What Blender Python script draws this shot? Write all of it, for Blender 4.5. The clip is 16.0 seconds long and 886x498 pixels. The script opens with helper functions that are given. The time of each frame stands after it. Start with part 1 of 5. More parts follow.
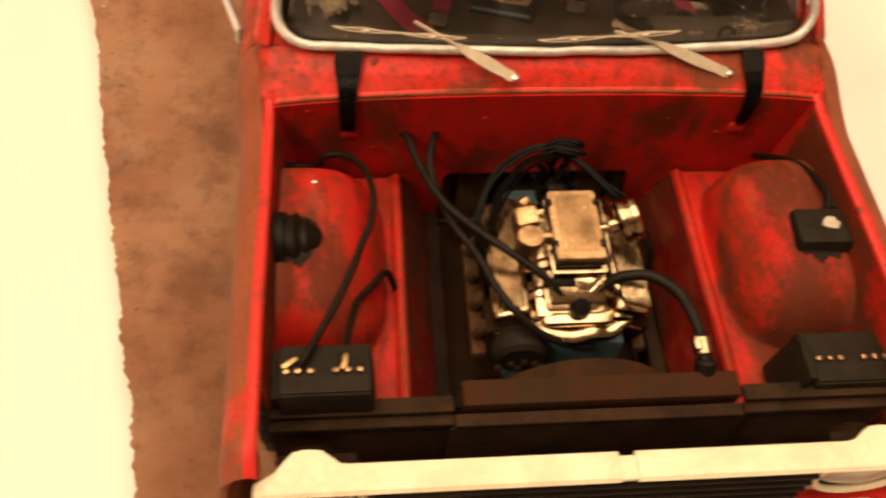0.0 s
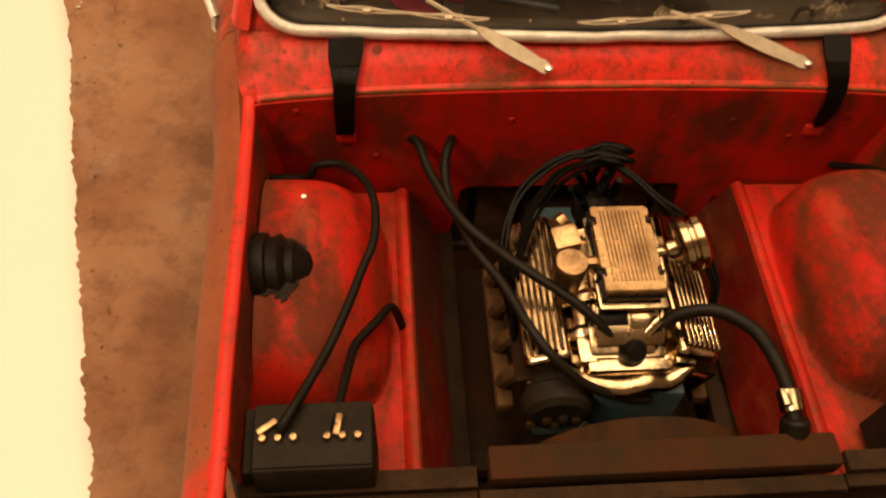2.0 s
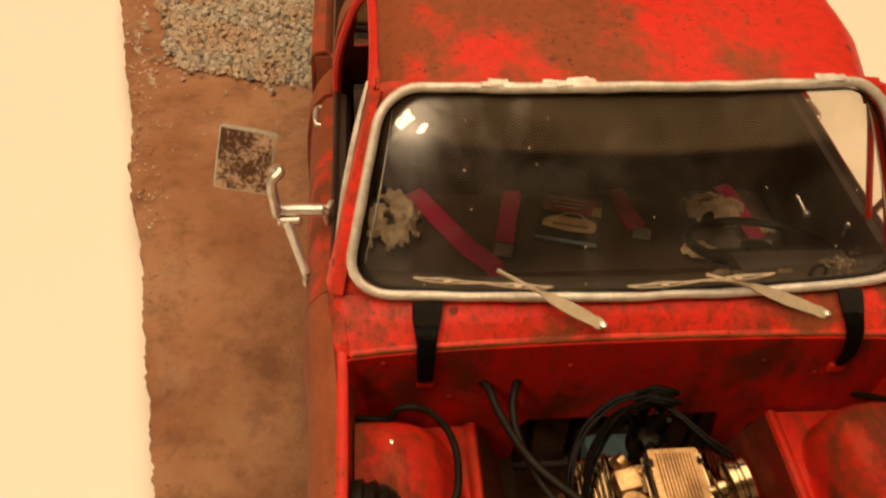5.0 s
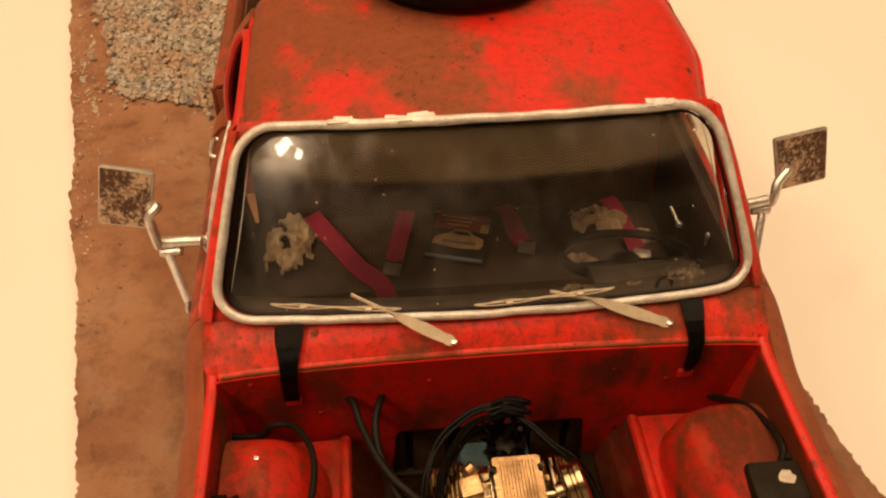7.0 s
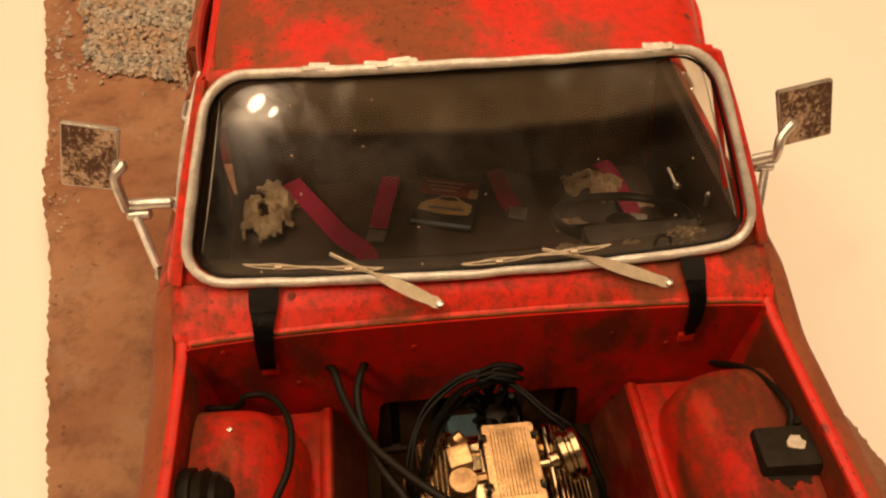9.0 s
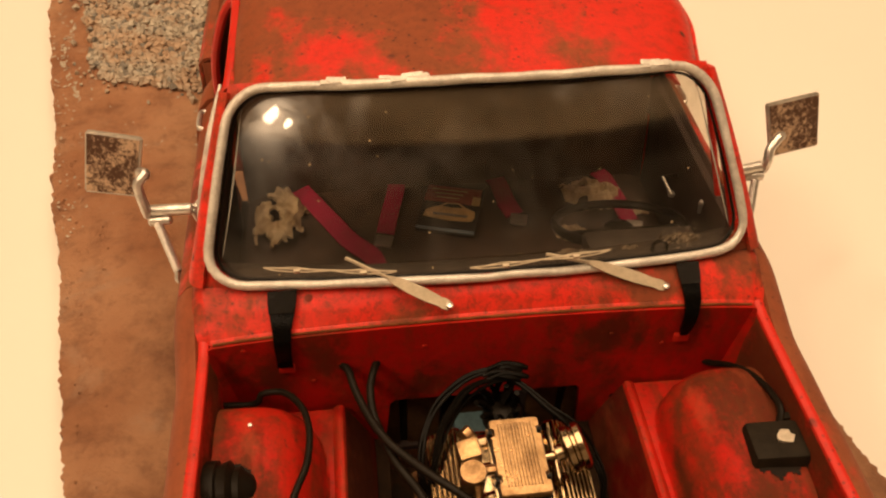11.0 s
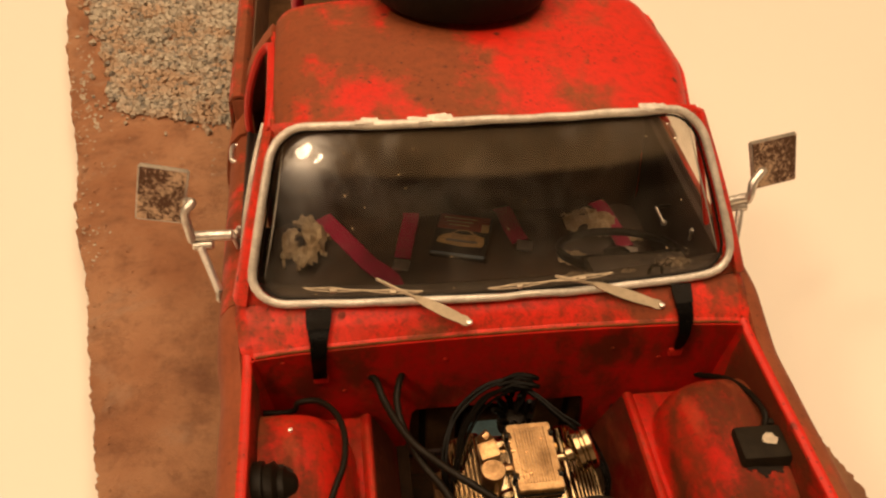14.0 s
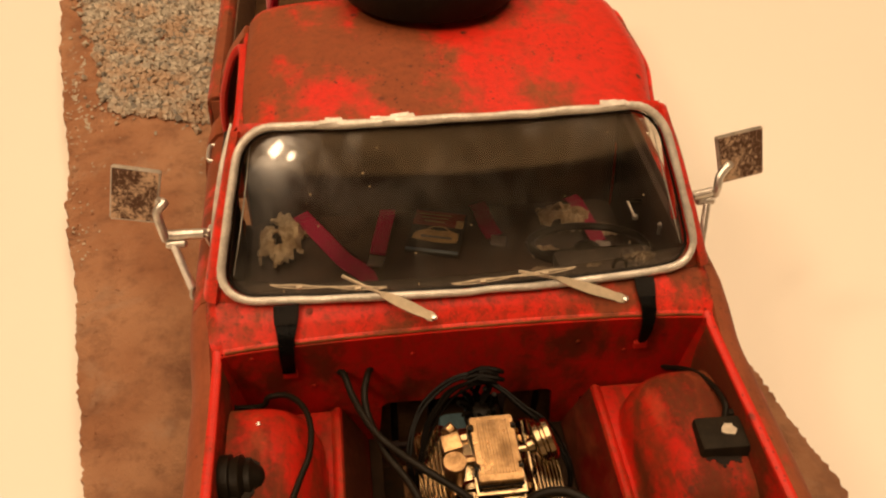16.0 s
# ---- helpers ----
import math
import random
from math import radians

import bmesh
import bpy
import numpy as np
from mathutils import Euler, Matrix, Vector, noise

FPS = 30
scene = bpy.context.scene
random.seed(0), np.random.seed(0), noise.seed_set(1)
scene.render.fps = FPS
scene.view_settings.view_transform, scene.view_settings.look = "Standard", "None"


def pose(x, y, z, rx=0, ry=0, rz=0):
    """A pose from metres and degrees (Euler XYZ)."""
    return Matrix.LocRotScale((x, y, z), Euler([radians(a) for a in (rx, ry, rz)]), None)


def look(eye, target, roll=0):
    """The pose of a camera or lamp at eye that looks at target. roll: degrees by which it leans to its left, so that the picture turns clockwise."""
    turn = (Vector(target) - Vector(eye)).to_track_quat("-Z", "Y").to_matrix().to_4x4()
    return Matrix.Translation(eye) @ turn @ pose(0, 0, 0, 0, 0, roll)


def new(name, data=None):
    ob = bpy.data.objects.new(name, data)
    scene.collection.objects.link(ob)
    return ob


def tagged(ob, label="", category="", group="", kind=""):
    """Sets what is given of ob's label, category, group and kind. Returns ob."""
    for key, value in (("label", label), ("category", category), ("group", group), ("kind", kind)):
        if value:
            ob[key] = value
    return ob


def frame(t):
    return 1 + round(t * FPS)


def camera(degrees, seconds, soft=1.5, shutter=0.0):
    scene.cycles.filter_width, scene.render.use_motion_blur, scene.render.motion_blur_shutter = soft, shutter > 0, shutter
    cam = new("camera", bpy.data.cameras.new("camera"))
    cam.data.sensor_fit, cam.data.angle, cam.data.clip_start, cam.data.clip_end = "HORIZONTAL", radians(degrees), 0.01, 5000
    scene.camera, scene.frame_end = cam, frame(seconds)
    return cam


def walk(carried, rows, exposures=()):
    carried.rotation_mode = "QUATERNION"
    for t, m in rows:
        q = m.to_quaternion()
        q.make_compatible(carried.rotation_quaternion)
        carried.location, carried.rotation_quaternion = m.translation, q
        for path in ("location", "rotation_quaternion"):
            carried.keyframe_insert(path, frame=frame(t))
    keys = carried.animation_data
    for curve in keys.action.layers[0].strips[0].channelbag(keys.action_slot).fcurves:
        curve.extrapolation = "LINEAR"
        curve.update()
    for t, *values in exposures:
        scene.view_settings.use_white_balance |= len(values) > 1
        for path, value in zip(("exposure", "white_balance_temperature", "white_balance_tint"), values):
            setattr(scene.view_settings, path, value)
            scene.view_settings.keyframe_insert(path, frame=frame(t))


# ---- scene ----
cam = camera(54.18, 16.0, soft=2.2, shutter=0.5)
CM = 0.01  # the place is a small model: lengths below are in centimetres
PATH = [
    (0, (-2.529, -8.172, 13.797), (-1.711, -2.622, 5.519), 5.51),
    (0.5, (-3.580, -8.265, 13.851), (-2.872, -2.645, 5.610), 4.97),
    (1, (-3.264, -7.269, 12.560), (-2.590, -1.520, 4.405), 4.49),
    (1.5, (-2.487, -7.457, 13.429), (-1.763, -1.566, 5.381), 4.37),
    (2, (-2.488, -6.915, 12.031), (-1.728, -1.134, 3.907), 4.68),
    (2.5, (-2.752, -6.926, 11.929), (-2.016, -1.256, 3.724), 4.86),
    (3, (-2.631, -6.702, 12.295), (-1.917, -0.933, 4.158), 4.07),
    (3.5, (-2.433, -7.114, 12.903), (-1.733, -1.118, 4.931), 3.32),
    (4, (-2.206, -7.419, 13.973), (-1.435, -0.993, 6.350), 3.32),
    (4.5, (-3.259, -7.220, 14.114), (-2.438, -0.357, 6.888), 3.50),
    (5, (-3.428, -6.793, 13.823), (-2.636, 0.274, 6.792), 3.05),
    (5.2, (-2.887, -6.541, 13.850), (-2.121, 0.539, 6.829), 2.60),
    (7.3, (-1.401, -7.297, 14.679), (-0.726, -0.229, 7.638), 0.13),
    (7.5, (-1.439, -7.162, 14.540), (-0.738, -0.094, 7.501), 0.19),
    (8, (-1.162, -6.832, 13.819), (-0.488, 0.230, 6.771), -0.11),
    (8.5, (-1.227, -6.935, 13.690), (-0.525, 0.102, 6.620), 0.02),
    (10.8, (-1.567, -7.549, 14.214), (-0.673, -0.483, 7.195), 1.05),
    (11, (-1.632, -7.521, 14.162), (-0.736, -0.448, 7.149), 1.16),
    (11.5, (-1.895, -7.798, 14.529), (-0.899, -0.697, 7.557), 1.92),
    (12, (-2.786, -8.201, 14.703), (-1.664, -1.097, 7.755), 2.93),
    (12.5, (-3.903, -8.895, 15.673), (-2.792, -1.704, 8.813), 3.07),
    (13, (-3.111, -8.987, 16.055), (-2.027, -1.680, 9.315), 2.47),
    (13.5, (-2.739, -8.997, 15.468), (-1.640, -1.661, 8.762), 2.36),
    (14, (-2.314, -8.453, 15.041), (-1.201, -1.189, 8.259), 2.33),
    (14.5, (-1.992, -8.532, 14.977), (-0.906, -1.306, 8.150), 2.15),
    (15, (-2.113, -8.642, 14.738), (-1.058, -1.435, 7.886), 2.01),
    (15.5, (-1.797, -8.844, 15.164), (-0.768, -1.646, 8.299), 1.55),
    (16, (-1.634, -8.693, 15.245), (-0.655, -1.458, 8.411), 1.09),
]
EXPOSURES = [(0.0, 0.5, 5950, 13), (0.5, 0.15, 6400, 10), (1.0, -0.05, 6500, 10), (1.5, 0.03, 6500, 8), (2.0, 0.34, 6400, 12), (2.5, 0.48, 6050, 19), (3.0, 0.50, 6050, 19), (3.5, 0.52, 6000, 18), (4.0, 0.62, 5900, 11), (4.5, 0.38, 6250, 9), (5.0, 0.12, 6400, 10), (7.5, 0.14, 6550, 15), (11.0, 0.16, 6550, 15), (16.0, 0.10, 6550, 15)]
walk(cam, [(t, look([c * CM for c in eye], [c * CM for c in target], roll)) for t, eye, target, roll in PATH], EXPOSURES)

# ---- light: a warm room at night, a broad ceiling lamp and a bare lamp behind the viewer ----
WARM = (1.0, 0.71, 0.42)
world = bpy.data.worlds.new("room_air")
scene.world = world
world.use_nodes = True
world.node_tree.nodes["Background"].inputs[0].default_value = (1.0, 0.74, 0.42, 1)
world.node_tree.nodes["Background"].inputs[1].default_value = 0.02


def area_lamp(name, place, target, sx, sy, watts, colour=WARM):
    data = bpy.data.lights.new(name, "AREA")
    data.shape, data.size, data.size_y = "RECTANGLE", sx * CM, sy * CM
    data.energy, data.color = watts, colour
    ob = new(name, data)
    ob.matrix_world = look([c * CM for c in place], [c * CM for c in target])
    return ob


def toward(azimuth, height, reach):
    """A place in that direction from the truck: degrees round from ahead, degrees up, centimetres."""
    a, h = radians(azimuth), radians(height)
    return (reach * math.sin(a) * math.cos(h), 2 + reach * math.cos(a) * math.cos(h), 6 + reach * math.sin(h))


area_lamp("ceiling_light", (3, 24, 165), (0, 4, 0), 150, 150, 33.4)
area_lamp("wall_light", toward(-113.0, 49.5, 150), (0, 0, 4), 15, 17, 6.0)
area_lamp("wall_light", toward(-128.6, 51.0, 150), (0, 0, 4), 8, 11, 2.4)


# ---- materials ----
class Nodes:
    """A small wrapper to write node materials in lines."""

    def __init__(self, name):
        self.mat = bpy.data.materials.new(name)
        self.mat.use_nodes = True
        self.tree = self.mat.node_tree
        self.bsdf = self.tree.nodes["Principled BSDF"]
        coord = self.tree.nodes.new("ShaderNodeTexCoord")
        scale = self.tree.nodes.new("ShaderNodeMapping")
        scale.inputs["Scale"].default_value = (100, 100, 100)
        self.tree.links.new(coord.outputs["Object"], scale.inputs["Vector"])
        self.where = scale.outputs["Vector"]

    def put(self, socket, value):
        if hasattr(value, "links") or isinstance(value, bpy.types.NodeSocket):
            self.tree.links.new(value, socket)
        elif isinstance(value, tuple) and len(value) == 3:
            socket.default_value = (*value, 1)
        else:
            socket.default_value = value

    def noise(self, scale, detail=5.0, rough=0.6, stretch=None, warp=0.0):
        n = self.tree.nodes.new("ShaderNodeTexNoise")
        n.inputs["Scale"].default_value, n.inputs["Detail"].default_value = scale, detail
        n.inputs["Roughness"].default_value, n.inputs["Distortion"].default_value = rough, warp
        where = self.where
        if stretch:
            m = self.tree.nodes.new("ShaderNodeMapping")
            m.inputs["Scale"].default_value = stretch
            self.tree.links.new(where, m.inputs["Vector"])
            where = m.outputs["Vector"]
        self.tree.links.new(where, n.inputs["Vector"])
        return n.outputs["Fac"]

    def spots(self, scale, size, rand=1.0):
        v = self.tree.nodes.new("ShaderNodeTexVoronoi")
        v.inputs["Scale"].default_value, v.inputs["Randomness"].default_value = scale, rand
        self.tree.links.new(self.where, v.inputs["Vector"])
        return self.ramp(v.outputs["Distance"], size, 0.4 * size)

    def ramp(self, value, low, high):
        m = self.tree.nodes.new("ShaderNodeMapRange")
        m.interpolation_type = "SMOOTHSTEP"
        m.inputs["From Min"].default_value, m.inputs["From Max"].default_value = low, high
        if low > high:
            m.inputs["From Min"].default_value, m.inputs["From Max"].default_value = high, low
            m.inputs["To Min"].default_value, m.inputs["To Max"].default_value = 1, 0
        self.tree.links.new(value, m.inputs["Value"])
        return m.outputs["Result"]

    def math(self, op, a, b=0.0, clamp=True):
        m = self.tree.nodes.new("ShaderNodeMath")
        m.operation, m.use_clamp = op, clamp
        self.put(m.inputs[0], a), self.put(m.inputs[1], b)
        return m.outputs[0]

    def mix(self, fac, a, b):
        m = self.tree.nodes.new("ShaderNodeMix")
        m.data_type = "RGBA"
        self.put(m.inputs["Factor"], fac), self.put(m.inputs[6], a), self.put(m.inputs[7], b)
        return m.outputs[2]

    def axis(self, name):
        s = self.tree.nodes.new("ShaderNodeSeparateXYZ")
        self.tree.links.new(self.where, s.inputs[0])
        return s.outputs[name]

    def random_piece(self):
        return self.tree.nodes.new("ShaderNodeNewGeometry").outputs["Random Per Island"]

    def bump(self, height, depth_cm, strength=1.0):
        b = self.tree.nodes.new("ShaderNodeBump")
        b.inputs["Distance"].default_value, b.inputs["Strength"].default_value = depth_cm * CM, strength
        self.tree.links.new(height, b.inputs["Height"])
        self.tree.links.new(b.outputs["Normal"], self.bsdf.inputs["Normal"])

    def done(self, colour, rough=0.5, metal=0.0):
        self.put(self.bsdf.inputs["Base Color"], colour)
        self.put(self.bsdf.inputs["Roughness"], rough)
        self.put(self.bsdf.inputs["Metallic"], metal)
        return self.mat


def rusty_paint(name, rust=0.0, red=(0.60, 0.022, 0.010), brown=(0.16, 0.046, 0.012), dust=0.35, lean=(0.0, 0.0, 0.0), grime=0.25, depth=0.016, shine=0.28, rubbed=0.0, streak=0.0, grain=1.0, run=None, pitting=1.0):
    """Red enamel sponged with rust: soft patches, a fine mottle, dark pits and a thin brown wash. lean: how the rust grows along x and y, from a start."""
    n = Nodes(name)
    big, fine, mid = n.noise(0.46, 4, 0.6, stretch=run), n.noise(9.0, 6, 0.72), n.noise(1.8, 6, 0.68, stretch=run, warp=0.4)
    field = n.math("ADD", n.math("MULTIPLY", big, 0.62), n.math("ADD", n.math("MULTIPLY", mid, 0.40 - 0.14 * grain), n.math("MULTIPLY", fine, 0.14 * grain)))
    if any(lean):
        drift = n.math("ADD", n.math("MULTIPLY", n.axis("X"), lean[0], False), n.math("ADD", n.math("MULTIPLY", n.axis("Y"), lean[1], False), lean[2], False), False)
        field = n.math("ADD", field, drift)
    patch = n.ramp(field, 0.485 - rust, 0.60 - rust)
    mottle = n.math("MULTIPLY", n.ramp(n.noise(7.0, 8, 0.85), 0.47, 0.62), grime)
    worn = n.ramp(n.noise(2.4, 7, 0.75), 0.58, 0.74)
    pits = n.math("MULTIPLY", n.spots(1.7, 0.15), n.ramp(n.noise(0.8, 2), 0.46, 0.58))
    dots = n.math("MULTIPLY", n.spots(9.0, 0.26), n.ramp(n.noise(1.1, 3), 0.50, 0.60))
    paint = n.mix(n.math("MULTIPLY", n.noise(1.2, 5, 0.6), 0.55), red, tuple(c * 0.6 for c in red))
    deep = n.mix(n.noise(2.6, 6, 0.7), brown, tuple(c * 0.5 for c in brown))
    colour = n.mix(n.math("MULTIPLY", patch, 0.90), paint, deep)
    colour = n.mix(n.math("MULTIPLY", worn, dust), colour, (0.22, 0.062, 0.020))
    colour = n.mix(mottle, colour, (0.085, 0.026, 0.009))
    colour = n.mix(n.math("MAXIMUM", n.math("MULTIPLY", pits, 0.8 * pitting), n.math("MULTIPLY", dots, 0.65 * pitting)), colour, (0.05, 0.018, 0.01))
    if streak:
        run = n.ramp(n.noise(1.5, 6, 0.7, stretch=(2.2, 0.55, 0.8)), 0.47, 0.62)
        colour = n.mix(n.math("MULTIPLY", run, streak), colour, (0.105, 0.028, 0.009))
        smear = n.ramp(n.noise(1.1, 5, 0.65, stretch=(1.8, 0.6, 1.0)), 0.55, 0.72)
        colour = n.mix(n.math("MULTIPLY", smear, streak * 0.6), colour, (0.36, 0.075, 0.030))
    # ridges rubbed through to a dusty orange
    if rubbed:
        ridge = n.ramp(n.tree.nodes.new("ShaderNodeNewGeometry").outputs["Pointiness"], 0.505, 0.56)
        colour = n.mix(n.math("MULTIPLY", n.math("MULTIPLY", ridge, n.ramp(mid, 0.40, 0.58)), rubbed), colour, (0.30, 0.095, 0.035))
    n.bsdf.inputs["Specular IOR Level"].default_value = shine
    n.bump(n.math("ADD", n.math("MULTIPLY", fine, 0.6), n.math("MULTIPLY", pits, 0.4)), depth, 0.7)
    return n.done(colour, n.math("ADD", n.math("MULTIPLY", patch, 0.25), 0.46))


def plain(name, colour, rough=0.5, metal=0.0, vary=0.35, scale=3.0, depth=0.006, second=None, shine=0.5):
    """A worn plain surface: its colour wanders at two scales and it has a fine relief."""
    n = Nodes(name)
    coarse, fine = n.noise(scale, 4), n.noise(scale * 7, 6, 0.7)
    dark = second or tuple(c * (1 - vary) for c in colour)
    tone = n.ramp(n.math("ADD", n.math("MULTIPLY", coarse, 0.6), n.math("MULTIPLY", fine, 0.4)), 0.35, 0.65)
    n.bsdf.inputs["Specular IOR Level"].default_value = shine
    n.bump(fine, depth, 0.8)
    return n.done(n.mix(tone, colour, dark), n.math("ADD", n.math("MULTIPLY", coarse, 0.25), rough - 0.12), metal)


RED_ROOF = rusty_paint("red_paint_rusted_roof", rust=0.014, red=(0.66, 0.024, 0.010), brown=(0.25, 0.077, 0.024), lean=(-0.024, 0.008, -0.030), dust=0.35, grime=0.38, pitting=1.25, run=(1.0, 0.62, 1.0))
RED_BAY = rusty_paint("red_paint_engine_bay", rust=0.030, lean=(0.007, 0.0, 0.0), red=(0.50, 0.015, 0.007), brown=(0.085, 0.024, 0.008), rubbed=0.22, streak=0.50, dust=0.30, grime=0.55, depth=0.03, shine=0.12, grain=1.0, run=(1.2, 0.42, 1.0), pitting=1.0)
RED_WALL = rusty_paint("red_paint_firewall", rust=0.005, red=(0.50, 0.011, 0.005), brown=(0.13, 0.022, 0.007), dust=0.3, grime=0.35, depth=0.03, shine=0.10, streak=0.36, grain=0.6, run=(0.8, 1.0, 0.6), pitting=0.6)
# darker copy of the bay red: the shade on the aprons is in the paint
RED_APRON_SHADE = rusty_paint("red_paint_apron_shaded", rust=0.03, red=(0.115, 0.004, 0.0025), brown=(0.060, 0.015, 0.006), dust=0.3, grime=0.4, depth=0.025, shine=0.12, streak=0.4, grain=0.5, run=(1.2, 0.5, 0.8), pitting=0.5)
RED_COWL = rusty_paint("red_paint_cowl", rust=-0.005, streak=0.30, dust=0.6, grime=0.70, pitting=1.3, red=(0.74, 0.028, 0.012), brown=(0.20, 0.058, 0.017))
RED_DOOR = rusty_paint("red_paint_dusty_door", rust=0.08, brown=(0.22, 0.07, 0.024), dust=0.7, grime=0.4)
EDGE_BROWN = plain("ochre_rubbed_edge", (0.20, 0.062, 0.020), 0.8, vary=0.5, scale=3, shine=0.1)
SPOT_BROWN = plain("brown_rust_spot", (0.26, 0.035, 0.014), 0.8, vary=0.5, scale=6)
RED_SIDE = rusty_paint("red_paint_muddy_side", rust=0.14, brown=(0.28, 0.092, 0.035), streak=0.3, dust=0.5)
RED_EDGE = rusty_paint("red_paint_edge", rust=-0.07, grime=0.2)
TUBE_RED = plain("raspberry_red_enamel", (0.50, 0.012, 0.035), 0.35, vary=0.25)
BELT = plain("crimson_belt_cloth", (0.44, 0.006, 0.075), 0.75, vary=0.35, scale=6)
BLACK = plain("satin_black_plastic", (0.020, 0.0145, 0.0085), 0.6, vary=0.4, scale=4, shine=0.10)
RUBBER = plain("black_rubber", (0.011, 0.0078, 0.0048), 0.42, vary=0.3, scale=5, shine=0.12)
GLOSS_BLACK = plain("gloss_black_enamel", (0.006, 0.0048, 0.0034), 0.30, vary=0.3, scale=3, shine=0.14)
STRAP_BLACK = plain("deep_black_lacquer", (0.003, 0.0026, 0.0022), 0.22, vary=0.3, scale=3, shine=0.08)
CHROME = plain("dull_cast_aluminium", (0.60, 0.46, 0.28), 0.14, 1.0, vary=0.6, scale=2.4, depth=0.003, second=(0.30, 0.21, 0.12))
BRASSY = plain("dusty_golden_alloy", (0.54, 0.34, 0.165), 0.30, 0.95, vary=0.5, scale=3, depth=0.008, second=(0.22, 0.13, 0.06))
BRIGHT = plain("bare_silver_paint", (0.78, 0.74, 0.68), 0.33, 0.85, vary=0.35, scale=5)
LEAD_BLACK = plain("shiny_black_lead", (0.005, 0.004, 0.003), 0.26, vary=0.3, scale=3, depth=0.002, shine=0.05)
SMEAR = plain("smeared_black", (0.016, 0.010, 0.006), 0.6, vary=0.5, scale=6, shine=0.12)
HINGE_GLOSS = plain("glossy_black_hinge", (0.007, 0.0055, 0.004), 0.22, vary=0.4, scale=5, depth=0.07, shine=0.40)
STEEL = plain("etched_brass_steel", (0.60, 0.50, 0.36), 0.45, 0.35, vary=0.25, scale=6)


def pitted_chrome():
    """Bright plate eaten by rust: many small dark pits that crowd into blotches."""
    n = Nodes("rust_pitted_chrome")
    crowd = n.ramp(n.noise(1.9, 3, 0.6), 0.30, 0.70)
    pit = n.ramp(n.math("ADD", n.math("MULTIPLY", n.noise(13.0, 7, 0.85), 0.85), n.math("MULTIPLY", crowd, 0.16)), 0.43, 0.54)
    colour = n.mix(pit, (0.66, 0.47, 0.32), (0.085, 0.036, 0.015))
    n.bump(pit, -0.008, 0.6)
    return n.done(colour, n.math("ADD", n.math("MULTIPLY", pit, 0.4), 0.32), n.math("MULTIPLY", n.math("SUBTRACT", 1.0, pit), 0.55))


RUSTY_MIRROR = pitted_chrome()
TRIM = plain("silver_brushed_trim_paint", (0.78, 0.73, 0.65), 0.34, 0.45, vary=0.35, scale=3, depth=0.02)
BLUE = plain("engine_blue_paint", (0.075, 0.135, 0.155), 0.4, vary=0.55, scale=3)
RUST = plain("rusted_iron", (0.050, 0.019, 0.007), 0.85, vary=0.6, scale=1.5, depth=0.012, second=(0.021, 0.014, 0.008), shine=0.06)
TANK = plain("oily_rusted_tank", (0.046, 0.016, 0.006), 0.8, vary=0.6, scale=0.9, depth=0.02, second=(0.026, 0.018, 0.009), shine=0.08)
TUNNEL = plain("brown_primer_undersides", (0.105, 0.052, 0.022), 0.8, vary=0.5, scale=1.4, depth=0.012, second=(0.055, 0.027, 0.012), shine=0.08)
CHANNEL = plain("dusty_brown_black_channel", (0.040, 0.021, 0.010), 0.75, vary=0.5, scale=1.8, second=(0.018, 0.011, 0.006), shine=0.06)
CHASSIS = plain("grimy_chassis_black", (0.024, 0.012, 0.0055), 0.65, vary=0.55, scale=1.6, shine=0.05)
WHITE = plain("yellowed_white_enamel", (0.82, 0.72, 0.52), 0.45, scale=1.6, depth=0.012, second=(0.70, 0.58, 0.38))
SEAT = plain("dark_brown_upholstery", (0.072, 0.041, 0.026), 0.6, vary=0.5, scale=3)
DASH = plain("dusty_black_dashboard", (0.040, 0.030, 0.022), 0.6, vary=0.5, scale=2.5)
DUST_GREY = plain("grey_brown_dust", (0.20, 0.15, 0.10), 0.9, vary=0.6, scale=5)
LINING = plain("dark_cab_lining", (0.034, 0.014, 0.008), 0.7, vary=0.4, scale=2)
STUFFING = plain("yellowish_foam_stuffing", (0.86, 0.72, 0.50), 0.95, scale=2.2, depth=0.03, second=(0.42, 0.30, 0.17))
LAMP_GLASS = plain("clear_lamp_lens", (0.55, 0.52, 0.46), 0.12, 0.4, vary=0.2)
COVER_RED = plain("printed_red_paper", (0.42, 0.075, 0.055), 0.45, vary=0.4, scale=4)
COVER_GOLD = plain("printed_gold_ink", (0.75, 0.50, 0.22), 0.45, vary=0.4, scale=6)
COVER_BLUE = plain("printed_blue_ink", (0.22, 0.30, 0.36), 0.45, vary=0.4, scale=5)
COVER_DARK = plain("printed_dark_ink", (0.022, 0.020, 0.020), 0.40, vary=0.4, scale=5)
COVER_PALE = plain("printed_pale_ink", (0.28, 0.26, 0.22), 0.45, vary=0.4, scale=5)
PALE_SPOT = plain("flaked_cream_paint", (0.55, 0.47, 0.36), 0.6, vary=0.3, scale=6)
OLIVE = plain("brown_bed_liner", (0.150, 0.072, 0.034), 0.6, vary=0.4, scale=2)


